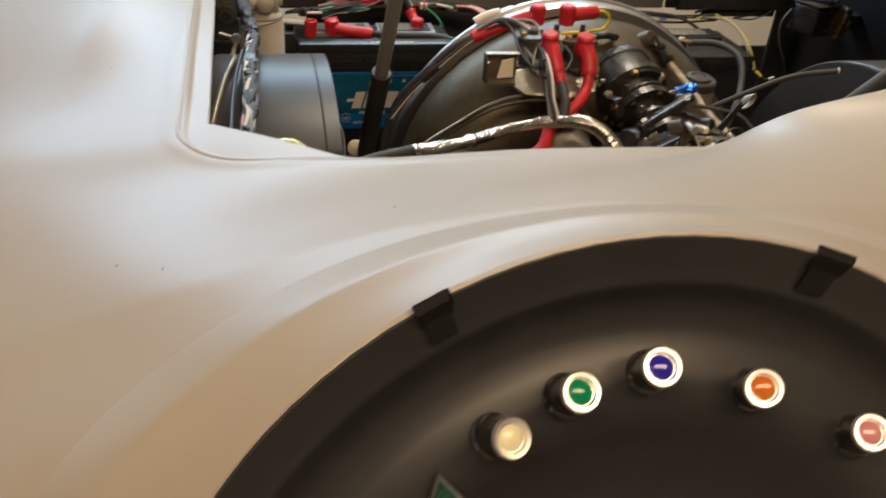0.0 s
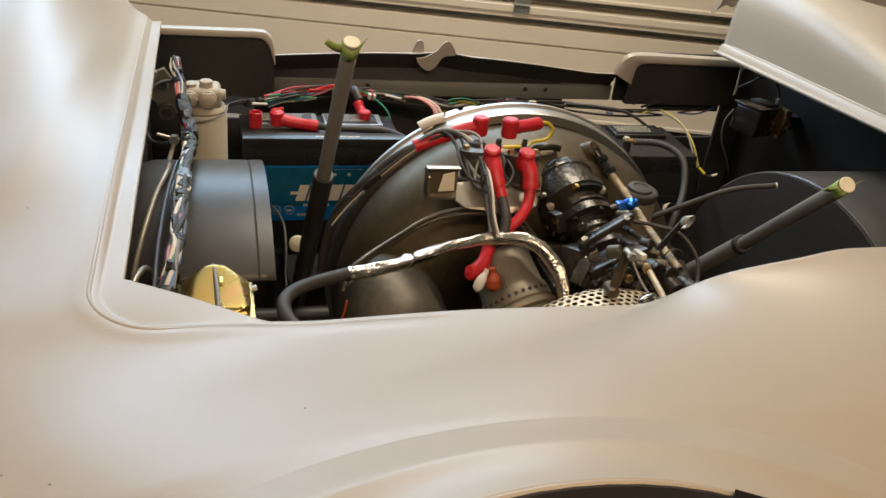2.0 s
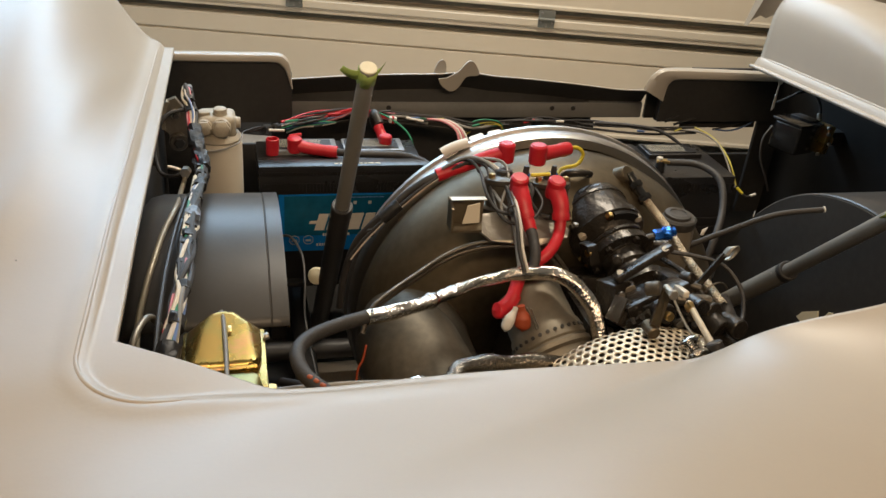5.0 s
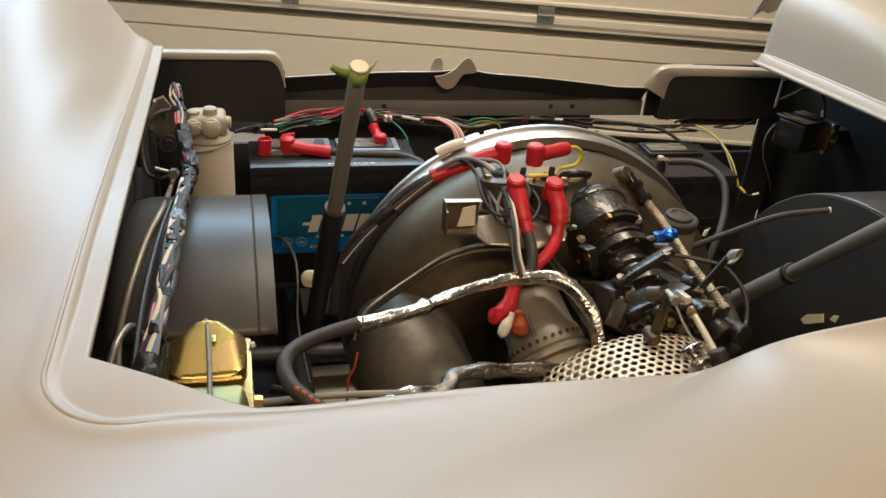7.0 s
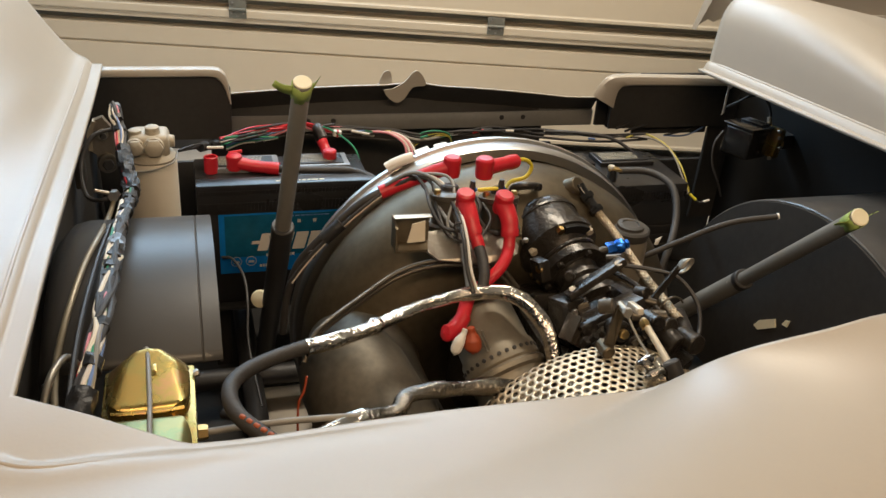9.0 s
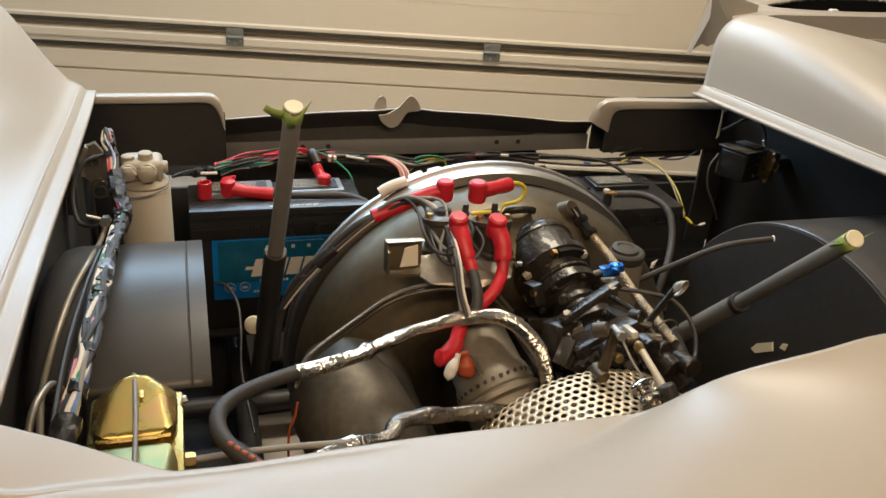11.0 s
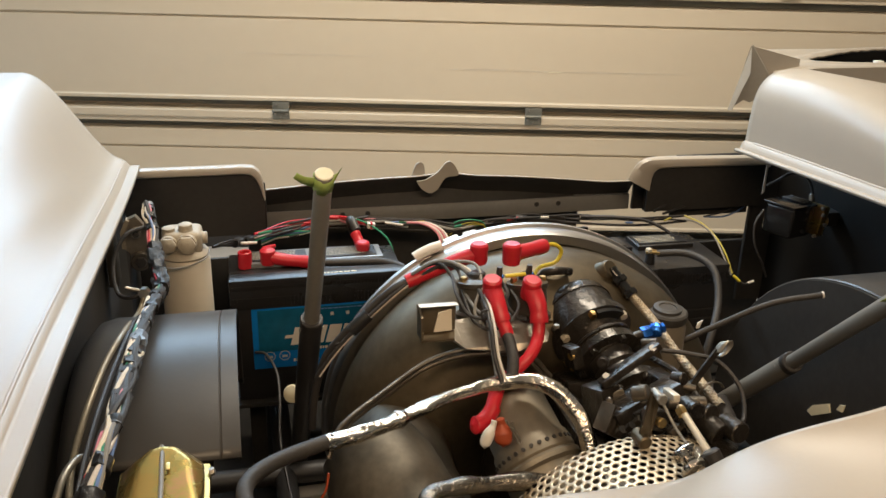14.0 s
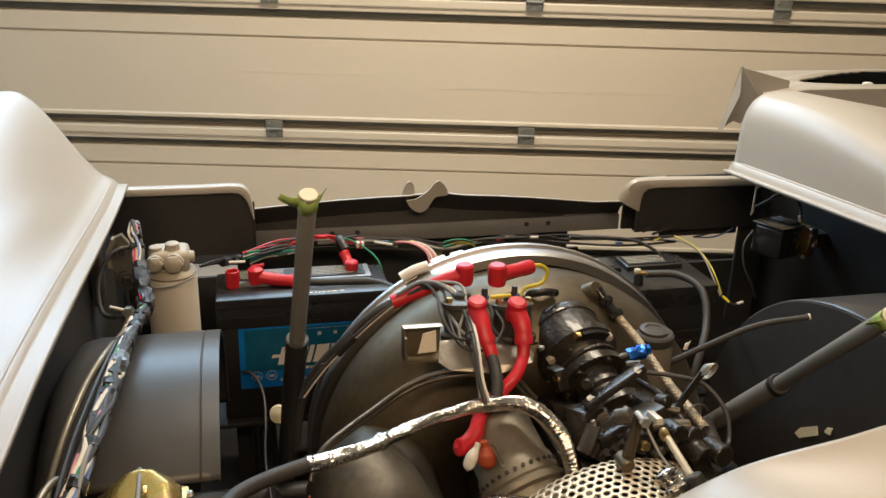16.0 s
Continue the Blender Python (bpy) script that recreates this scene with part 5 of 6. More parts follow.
# prop poles with taped ends
def prop_pole(tip, collar, foot, label, sleeve):
    tip, collar, foot = Vector(tip), Vector(collar), Vector(foot)
    th = thing("prop_pole", foot, label, "pole", "prop poles")
    d = (tip - collar).normalized()
    part("upper_tube", rod(collar - d * 0.01, tip, 0.0115, seg=24), POLE, th)
    part("tube_end", lathe(tip, tip + d, [(0, 0.0), (0.0105, 0), (0.0118, 0.0015), (0.0105, 0.0025), (0, 0.0018)], 20), CARD, th, "pale cut tube end")
    part("lower_sleeve", rod(foot, collar, 0.0165, seg=24), sleeve, th)
    part("collar", rod(collar - d * 0.012, collar + d * 0.006, 0.0170, seg=24), BLACK, th)
    side = d.cross(Vector((0, 0, 1))).normalized()
    part("pin", rod(collar - d * 0.02 - side * 0.018, collar - d * 0.02 + side * 0.018, 0.0035), DULL, th)
    bm = bmesh.new()
    seg = 20
    x = d.cross(Vector((1, 0.2, 0))).normalized()
    y = d.cross(x)
    rows = []
    for h, rr in ((-0.024, 0.0119), (-0.012, 0.0124), (-0.001, 0.0128)):
        rows.append([bm.verts.new(tip + d * (h + 0.006 * noise.noise(Vector((k * 0.7, h * 90, tip.x)))) + (rr + 0.0006 * math.sin(5 * k)) * (x * math.cos(2 * math.pi * k / seg) + y * math.sin(2 * math.pi * k / seg))) for k in range(seg)])
    for a, b in zip(rows, rows[1:]):
        for k in range(seg):
            bm.faces.new((a[k], a[(k + 1) % seg], b[(k + 1) % seg], b[k]))
    tp = part("tape", bm, GREEN, th, "torn lime-green masking tape")
    t2 = tp.modifiers.new("thickness", "SOLIDIFY")
    t2.thickness = 0.0006
    fx = Vector((1, 0.1, 0.1))
    fx = (fx - d * fx.dot(d)).normalized()
    for sgn, ln in ((-1, 0.024), (1, 0.012)):
        bmf = bmesh.new()
        vs = []
        for k in range(6):
            t = k / 5
            c0 = tip - d * 0.010 + fx * sgn * (0.010 + ln * t) + d * (0.014 * t * t)
            vs.append((bmf.verts.new(c0 + d * 0.008 * (1 - 0.4 * t)), bmf.verts.new(c0 - d * 0.009 * (1 - 0.6 * t) + y * 0.004 * t)))
        for a, b in zip(vs, vs[1:]):
            bmf.faces.new((a[0], b[0], b[1], a[1]))
        fl = part("tape_flap", bmf, GREEN, tp)
        t3 = fl.modifiers.new("thickness", "SOLIDIFY")
        t3.thickness = 0.0006
    return th


prop_pole((0.254, 1.187, 0.956), (0.243, 1.325, 0.690), (0.224, 1.565, 0.24), "grey telescopic prop pole, black sleeve, lime tape on tip", BLACK)
prop_pole((0.922, 0.953, 0.849), (0.966, 1.182, 0.623), (1.00, 1.53, 0.27), "dark grey slanting prop pole with taped tip", POLE)

# oil filter canister
can2 = thing("oil_filter", (0.055, 1.56, 0.24), "cream spin-on oil filter under a cast head", "filter")
part("canister", lathe((0.055, 1.56, 0.50), (0.055, 1.56, 1), [(0, 0), (0.036, 0), (0.041, 0.006), (0.041, 0.205), (0.038, 0.216), (0.034, 0.220), (0, 0.220)], 40), CREAM, can2)
head = part("filter_head", box((0.055, 1.562, 0.741), (0.062, 0.056, 0.040), bev=0.012, seg=4), CASTTAN, can2, "rough tan cast-aluminium filter head")
part("neck", lathe((0.055, 1.56, 0.716), (0.055, 1.56, 0.730), [(0, 0), (0.040, 0), (0.041, 0.003), (0.036, 0.010), (0.030, 0.014), (0, 0.014)], 32), CASTTAN, head)
for p, d, r, n in (((0.0335, 1.553, 0.752), (0, 0, 1), 0.0115, 0.015), ((0.0605, 1.553, 0.754), (0, 0, 1), 0.0125, 0.018), ((0.0335, 1.540, 0.744), (0, -1, 0.12), 0.0140, 0.021), ((0.0620, 1.540, 0.743), (0, -1, 0.12), 0.0165, 0.023), ((0.082, 1.558, 0.744), (1, 0, 0), 0.0110, 0.012)):
    p, d = Vector(p), Vector(d).normalized()
    boss = part("boss", lathe(p, p + d, [(0, 0), (r, 0), (r, n * 0.45), (r * 0.92, n * 0.55), (r * 0.92, n * 0.6), (0, n * 0.6)], 24), CASTTAN, head)
    part("plug_cap", lathe(p + d * n * 0.55, p + d, [(0, 0), (r * 0.9, 0), (r * 0.9, n * 0.38), (r * 0.72, n * 0.47), (0, n * 0.5)], 6 if d.y < -0.5 else 20), CASTTAN, boss)
part("wire_loop", tube([(0.012, 1.545, 0.715), (0.03, 1.512, 0.712), (0.06, 1.508, 0.714), (0.09, 1.52, 0.722), (0.097, 1.55, 0.728)], 0.0016, 7), POLE, can2)
part("filter_post", box((0.055, 1.60, 0.38), (0.03, 0.03, 0.28), bev=0.002), BAYBLACK, can2)
part("filter_arm", box((0.055, 1.60, 0.50), (0.05, 0.08, 0.02), bev=0.002), BAYBLACK, can2)
horn = thing("side_bracket", (-0.045, 1.48, 0.77), "dark grey cast bracket bolted to the bay side", "bracket")
part("plate", extrude_outline([(-0.0198, 1.475, 0.8099), (-0.0058, 1.475, 0.8158), (0.0080, 1.475, 0.7959), (0.0131, 1.475, 0.7822), (0.0120, 1.475, 0.7407), (-0.0020, 1.475, 0.7330), (-0.0180, 1.475, 0.7371), (-0.0185, 1.475, 0.7557), (-0.0285, 1.475, 0.7651), (-0.0300, 1.475, 0.7878)], (0, 0.012, 0)), CASTAL, horn, flat=True)
part("plate_edge", extrude_outline([(-0.0300, 1.472, 0.7900), (-0.0198, 1.472, 0.8115), (-0.0150, 1.472, 0.8090), (-0.0240, 1.472, 0.7860), (-0.0230, 1.472, 0.7640), (-0.0290, 1.472, 0.7645)], (0, 0.014, 0)), CASTTAN, horn, flat=True)
for u, z, r in ((-0.0085, 0.790, 0.0085), (-0.0054, 0.744, 0.0150)):
    boss = part("boss", rod((u, 1.476, z), (u + 0.002, 1.466, z), r), CASTAL if r < 0.01 else DARKCAST, horn)
    part("bolt", hexbolt((u + 0.002, 1.467, z), (0.2, -1, 0), r * 0.6, 0.006), BLACK, boss)
part("mount", box((-0.046, 1.482, 0.75), (0.014, 0.04, 0.09), bev=0.003), DARKCAST, horn)

# wiring loom along the side
loom = thing("wiring_loom", (0.02, 1.45, 0.79), "taped multicolour wiring loom over the wheel tub", "wires")
LOOM = [(0.012, 1.50, 0.825), (0.014, 1.48, 0.815), (0.021, 1.45, 0.797), (0.026, 1.40, 0.774), (0.036, 1.33, 0.759), (0.0375, 1.23, 0.785), (0.033, 1.15, 0.795), (0.0295, 1.06, 0.800), (0.0285, 0.99, 0.805), (0.028, 0.93, 0.812), (0.026, 0.88, 0.812), (0.020, 0.82, 0.806), (0.008, 0.76, 0.785)]
rg = random.Random(7)
path = spline(LOOM, 8)
CREAMWIRE = material("cream_wire", (0.66, 0.60, 0.48), 0.4, 0, 0.08, 40)
BLUETAPE = material("grey_blue_tape", (0.17, 0.21, 0.27), 0.3, 0, 0.3, 60, 0.6, 160)
# (colour, thickness, angle round the bundle in degrees, start, end)
RUNS = ((CREAMWIRE, 0.0030, 105, 3, 13), (RED, 0.0020, 60, 0, 5), (WIREPINK, 0.0020, 85, 0, 4), (CREAMWIRE, 0.0024, 120, 0, 5), (WIREGREEN, 0.0022, 45, 4, 7), (BLACK, 0.0028, 45, 6, 13), (WIREWHITE, 0.0026, 40, 9, 13), (WIREGREEN, 0.0020, 25, 9, 13), (WIREBLUE, 0.0020, 20, 10, 13), (BLACK, 0.0030, 78, 5, 11), (BLACK, 0.0034, 150, 0, 13), (BLACK, 0.0034, 190, 0, 13), (BLACK, 0.0030, 240, 0, 13), (BLACK, 0.0034, 290, 0, 13), (BLACK, 0.0030, 335, 0, 13), (WIREWHITE, 0.0022, 80, 5, 10), (BLACK, 0.0028, 170, 5, 13), (POLE, 0.0024, 210, 4, 13),
        (WIREWHITE, 0.0024, 95, 5, 13), (WIREWHITE, 0.0020, 30, 8, 13), (WIREPINK, 0.0022, 70, 7, 13), (WIREBLUE, 0.0022, 130, 5, 12), (CREAMWIRE, 0.0022, 142, 6, 13), (CREAMWIRE, 0.0027, 55, 7, 13), (WIREWHITE, 0.0028, 80, 6, 13), (CREAMWIRE, 0.0030, 120, 5, 12), (RED, 0.0019, 85, 7, 13), (WIREGREEN, 0.0020, 62, 5, 13), (WIREPINK, 0.0019, 100, 8, 13), (BLACK, 0.0032, 60, 5, 13), (BLACK, 0.0030, 110, 0, 9), (WIREWHITE, 0.0018, 70, 0, 6), (WIREBLUE, 0.0018, 110, 1, 6))
for mat, r, ang, a0, a1 in RUNS:
    pts = []
    for j, p in enumerate(LOOM[a0:a1]):
        a = radians(ang) + 0.9 * math.sin(1.9 * j + ang) + 0.5 * j
        rr = 0.0042 + 0.0042 * rg.random()
        d = (Vector(LOOM[min(a0 + j + 1, 12)]) - Vector(LOOM[max(a0 + j - 1, 0)])).normalized()
        side = d.cross(Vector((0, 0, 1))).normalized()
        rise = side.cross(d)
        pts.append(Vector(p) + rr * (-side * math.cos(a) + rise * math.sin(a)))
    part("wire", tube(pts, r, 8, 7), mat, loom)
for k, mat, rad in ((0, BLUETAPE, 0.0092), (3, TAPE, 0.0088), (8, TAPE, 0.0098), (13, TAPE, 0.0102), (20, TAPE, 0.0115), (24, TAPE, 0.0125), (31, TAPE, 0.0120), (37, TAPE, 0.0112), (42, TAPE, 0.0104), (47, TAPE, 0.0108), (52, BLUETAPE, 0.0118), (55, TAPE, 0.0110), (58, TAPE, 0.0108), (61, TAPE, 0.0112), (68, TAPE, 0.0112), (76, TAPE, 0.0108), (84, TAPE, 0.0108)):
    part("tape_wrap", tube([path[k], path[k + 1], path[k + 2]], rad * 0.88, 14, 4, None, 0.35, k), mat, loom, "wrapped cloth tape band")
part("tape_wrap", tube([path[22], path[25], path[28], path[31], path[33]], 0.0106, 14, 5, None, 0.5, 3), TAPE, loom)
part("tape_wrap", tube([path[89], path[91], path[93], path[95]], 0.0112, 14, 4, None, 0.25, 3), TAPE, loom)
for dx in (-0.012,):
    part("loose_wire", tube([Vector(LOOM[6]) + Vector((dx, 0, 0)), Vector(LOOM[7]) + Vector((dx * 1.5, 0, -0.006)), Vector(LOOM[9]) + Vector((dx * 1.8, 0, -0.012)), Vector(LOOM[11]) + Vector((dx * 1.2, 0, -0.01)), Vector(LOOM[12])], 0.0028, 7), BLACK, loom)
part("loose_wire", tube([(0.01, 1.47, 0.80), (-0.02, 1.45, 0.795), (-0.036, 1.42, 0.765), (-0.030, 1.38, 0.735), (-0.010, 1.355, 0.735), (0.012, 1.357, 0.742)], 0.0032, 8), BLACK, loom)
pipe_l = thing("brake_pipe", (0.012, 1.357, 0.742), "thin tan steel pipe curving over the wheel tub", "pipe")
part("pipe", tube([(0.0123, 1.353, 0.743), (0.0043, 1.319, 0.7275), (0.0088, 1.153, 0.7834), (-0.0028, 1.085, 0.7832), (-0.012, 1.03, 0.7729), (-0.0196, 0.99, 0.7576), (-0.0265, 0.941, 0.7309), (-0.021, 0.85, 0.69), (-0.02, 0.80, 0.66)], 0.0036, 12), material("tan_plated_pipe", (0.30, 0.265, 0.20), 0.40, 0.4, 0.2, 40), pipe_l)
part("union_nut", hexbolt((0.010, 1.345, 0.744), (0.1, 1, -0.1), 0.008, 0.016), BRIGHT, pipe_l)
part("clip_stud", rod((0.004, 1.357, 0.744), (-0.016, 1.357, 0.750), 0.003), CASTAL, pipe_l)
pl2 = thing("small_pipe", (-0.022, 0.80, 0.72), "bent thin bare steel pipe beside the loom", "pipe")
part("pipe", tube([(0.002, 0.93, 0.745), (-0.010, 0.92, 0.768), (-0.022, 0.885, 0.765), (-0.028, 0.85, 0.735), (-0.030, 0.80, 0.70)], 0.0038, 10), DULL, pl2)

# brake master cylinder
mc = thing("master_cylinder", (0.068, 0.82, 0.24), "yellow zinc-plated brake master cylinder with a wire bail", "master cylinder")
part("reservoir", box((0.066, 0.815, 0.700), (0.080, 0.205, 0.075), bev=0.008, seg=3), GOLD, mc)
part("lid_rim", box((0.066, 0.815, 0.741), (0.086, 0.214, 0.009), bev=0.004), GOLD, mc, "folded lid rim")


def dome(v0, v1, wide_near):
    """A pressed cover: upright rounded wall, then soft facets that meet in a sloping top."""
    bm = bmesh.new()
    hu, hv = 0.038, (v1 - v0) / 2
    cu, cv = 0.066, (v0 + v1) / 2
    n, turn, k = 56, (1 if wide_near else -1), 0.0011

    def rise(x, y):
        y *= turn
        planes = [0.0235 + 0.0065 * y, 0.0105 + (y + 1) * 0.075, 0.0125 + (1 - abs(x)) * 0.040, 0.0125 + (1.42 - abs(x) - 0.8 * y) * 0.034, 0.016 + (1 - y) * 0.10 + 0.004 * abs(x)]
        return -k * math.log(sum(math.exp(-h / k) for h in planes))

    rows = []
    for s in (1.0, 1.0, 1.0, 0.985, 0.95, 0.9, 0.84, 0.77, 0.68, 0.58, 0.46, 0.33, 0.18, 0.06):
        ring = []
        for j in range(n):
            a = 2 * math.pi * j / n
            x = s * math.copysign(abs(math.cos(a)) ** 0.5, math.cos(a))
            y = s * math.copysign(abs(math.sin(a)) ** 0.5, math.sin(a))
            h = rise(x, y) if s < 1 else min(rise(x, y), 0.0115) * len(rows) / 2
            ring.append(bm.verts.new((cu + hu * x, cv + hv * y, 0.7445 + h)))
        rows.append(ring)
    for a, b in zip(rows, rows[1:]):
        for j in range(n):
            bm.faces.new((a[j], a[(j + 1) % n], b[(j + 1) % n], b[j]))
    bm.faces.new(rows[-1])
    return bm


part("dome", dome(0.835, 0.922, True), GOLD, mc, "pressed faceted cover with iridescent plating")
part("dome", dome(0.722, 0.826, False), GOLDGREEN, mc, "pressed faceted cover with greenish plating")
part("stamp", box((0.0725, 0.8835, 0.7725), (0.0035, 0.010, 0.0012), (4, 0, 0), 0.0004), BRASS, mc, "small stamped mark")
part("near_lip", tube([(0.034, 0.8375, 0.757), (0.05, 0.8355, 0.757), (0.082, 0.8355, 0.757), (0.098, 0.8375, 0.757)], 0.0022, 8), GOLD, mc)
part("bail", tube([(0.062, 0.932, 0.70), (0.062, 0.932, 0.752), (0.063, 0.928, 0.764), (0.065, 0.918, 0.769), (0.067, 0.885, 0.7735), (0.069, 0.83, 0.772), (0.070, 0.74, 0.7735), (0.070, 0.712, 0.765), (0.070, 0.706, 0.70)], 0.0023, 10, 8), RAILGREY, mc, "bent steel wire bail")
part("cylinder_body", rod((0.066, 0.70, 0.64), (0.066, 0.93, 0.64), 0.028), GOLD, mc)
part("outlet_nut", hexbolt((0.102, 0.86, 0.706), (1, 0, 0), 0.008, 0.016), BRASS, mc)
part("side_screw", hexbolt((0.108, 0.905, 0.745), (1, 0, 0.3), 0.004, 0.005), DULL, mc)
part("foot_bracket", box((0.066, 0.815, 0.43), (0.05, 0.14, 0.385), bev=0.004), BAYBLACK, mc)
single("brake_line", tube([(0.118, 0.86, 0.706), (0.15, 0.861, 0.7065), (0.20, 0.862, 0.706), (0.27, 0.862, 0.702)], 0.0036, 10), POLE, (0.118, 0.86, 0.706), "dark steel brake line from the master cylinder", "pipe")

# braided hose, reservoir, fittings beside the gearbox
bh = thing("braided_hose", (0.667, 1.21, 0.776), "tan braided steel hose with black end fittings", "hose")
BRAIDPATH = [(0.680, 1.207, 0.765), (0.690, 1.18, 0.752), (0.698, 1.14, 0.739), (0.701, 1.07, 0.723), (0.699, 1.01, 0.720), (0.697, 0.955, 0.717)]


def braid_tube(points, r, turns, seg=32, sub=90):
    bm = bmesh.new()
    path = spline(points, sub)
    rings = []
    for k, p in enumerate(path):
        d = (path[min(k + 1, len(path) - 1)] - path[max(k - 1, 0)]).normalized()
        x = d.cross(Vector((1, 0, 0.2))).normalized()
        y = x.cross(d)
        ph = turns * 2 * math.pi * k / len(path)
        rings.append([bm.verts.new(p + (r + 0.0007 * max(math.cos(6 * a + ph), math.cos(6 * a - ph))) * (x * math.cos(a) + y * math.sin(a))) for a in (2 * math.pi * j / seg for j in range(seg))])
    for a, b in zip(rings, rings[1:]):
        for j in range(seg):
            bm.faces.new((a[j], a[(j + 1) % seg], b[(j + 1) % seg], b[j]))
    return bm


part("braid", braid_tube(BRAIDPATH, 0.0054, 40), BRAID, bh)
uf = part("upper_fitting", tube([(0.668, 1.226, 0.785), (0.671, 1.220, 0.779), (0.677, 1.211, 0.770), (0.681, 1.203, 0.764), (0.685, 1.194, 0.759)], 0.0074, 16), GLOSSPLASTIC, bh, "black elbow hose fitting")
for p in ((0.6745, 1.214, 0.7735), (0.6835, 1.196, 0.7602)):
    part("fitting_nut", hexbolt(p, (0.35, -0.8, -0.45), 0.0108, 0.009), GLOSSPLASTIC, uf)
part("weld_boss", rod((0.655, 1.245, 0.765), (0.666, 1.224, 0.787), 0.019, 0.013), STEEL, bh, "welded steel boss")
part("lower_fitting", rod((0.704, 0.975, 0.716), (0.703, 0.94, 0.700), 0.0105), BLACK, bh)
rs = thing("oil_reservoir", (0.745, 1.19, 0.45), "smoky plastic reservoir with a grey screw cap", "reservoir")
part("tank", lathe((0.745, 1.19, 0.45), (0.745, 1.19, 1), [(0, 0), (0.027, 0), (0.030, 0.01), (0.030, 0.255), (0.024, 0.268), (0, 0.268)], 28), SMOKED, rs)
cap = part("screw_cap", lathe((0.745, 1.19, 0.715), (0.745, 1.178, 1), [(0, 0), (0.029, 0), (0.030, 0.003), (0.030, 0.012), (0.027, 0.0145), (0.021, 0.0145), (0.020, 0.0185), (0.013, 0.0195), (0.012, 0.0180), (0, 0.0180)], 40), TUBGREY, rs, "grey plastic screw cap")
part("tank_stand", box((0.745, 1.19, 0.345), (0.05, 0.05, 0.21), bev=0.003), BAYBLACK, rs)
bf = thing("hose_fitting", (0.66, 1.105, 0.735), "blue anodised hose fitting on the gearbox", "fitting")
part("nut", hexbolt((0.664, 1.108, 0.739), (0.95, 0, 0.2), 0.0095, 0.014), BLUEAN, bf)
part("body", lathe((0.676, 1.108, 0.742), (0.70, 1.108, 0.7475), [(0, 0), (0.0075, 0), (0.0105, 0.004), (0.0105, 0.012), (0.007, 0.016), (0.0075, 0.020), (0, 0.021)], 8), BLUEAN, bf)
part("stem", rod((0.640, 1.108, 0.733), (0.668, 1.108, 0.740), 0.006), GLOSSBLACK, bf)
lp = thing("lever_arm", (0.677, 0.99, 0.70), "black control arm ending in a curled tan strip", "lever")
part("arm", extrude_outline([(0.672, 0.992, 0.726), (0.681, 0.992, 0.722), (0.712, 0.996, 0.768), (0.705, 0.996, 0.772)], (0.001, 0.004, 0)), GLOSSBLACK, lp)
bm = bmesh.new()
pts = spline([(0.706, 0.994, 0.768), (0.712, 0.995, 0.780), (0.718, 0.996, 0.782), (0.722, 0.997, 0.775), (0.717, 0.997, 0.765), (0.709, 0.996, 0.760)], 6)
vs = [(bm.verts.new(p + Vector((0.003, -0.005, 0.003))), bm.verts.new(p - Vector((0.003, -0.005, 0.003)))) for p in pts]
for a, b in zip(vs, vs[1:]):
    bm.faces.new((a[0], b[0], b[1], a[1]))
ls = part("curled_strip", bm, DULL, lp, "tan curled metal strip")
s4 = ls.modifiers.new("thickness", "SOLIDIFY")
s4.thickness = 0.0012
cable_run("control_cable", [(0.668, 1.06, 0.740), (0.702, 1.05, 0.737), (0.735, 1.03, 0.732), (0.752, 1.0, 0.708), (0.742, 0.97, 0.684), (0.72, 0.955, 0.69)], 0.003, BLACK, "thin black control cable beside the gearbox", "cable", seg=8)

# black tube on the far side, with a cut white end
bt = thing("breather_tube", (0.75, 1.19, 0.67), "thin black breather tube with a pale cut end", "tube")
part("tube", tube([(0.75, 1.19, 0.665), (0.782, 1.18, 0.685), (0.820, 1.17, 0.708), (0.886, 1.15, 0.746), (0.955, 1.134, 0.761)], 0.0044, 12), HOSE, bt)
part("cut_end", lathe((0.9555, 1.134, 0.7612), (1.02, 1.12, 0.775), [(0.0024, 0), (0.0049, 0), (0.0049, 0.002), (0.0024, 0.002)], 20), WHITEP, bt)

# relay box on the far corner
rb = thing("voltage_relay", (1.20, 1.60, 0.70), "black voltage relay box with a zinc cover", "relay")
part("box", box((1.192, 1.578, 0.702), (0.074, 0.064, 0.062), (0, 4, 22), 0.007, 3), GLOSSPLASTIC, rb)
part("top_plate", box((1.192, 1.578, 0.7345), (0.080, 0.070, 0.005), (0, 4, 22), 0.002), GLOSSPLASTIC, rb, "glossy black top plate")
for k in range(3):
    part("top_rib", box((1.200 + 0.012 * k, 1.582 + 0.005 * k, 0.7385 - 0.001 * k), (0.004, 0.050, 0.004), (0, 4, 22), 0.001), GLOSSPLASTIC, rb)
part("cover", box((1.252, 1.582, 0.698), (0.022, 0.054, 0.062), (0, 8, 18), 0.006), GOLD, rb, "yellow zinc cover")
for p in ((1.248, 1.550, 0.715), (1.256, 1.550, 0.694), (1.236, 1.550, 0.672), (1.246, 1.552, 0.728)):
    part("screw", hexbolt(p, (0.1, -1, 0.2), 0.004, 0.005), DULL, rb)
part("nub", rod((1.262, 1.570, 0.695), (1.274, 1.565, 0.693), 0.010), BRASS, rb)
part("wall_bracket", box((1.290, 1.60, 0.69), (0.065, 0.03, 0.03), bev=0.003), BAYBLACK, rb)
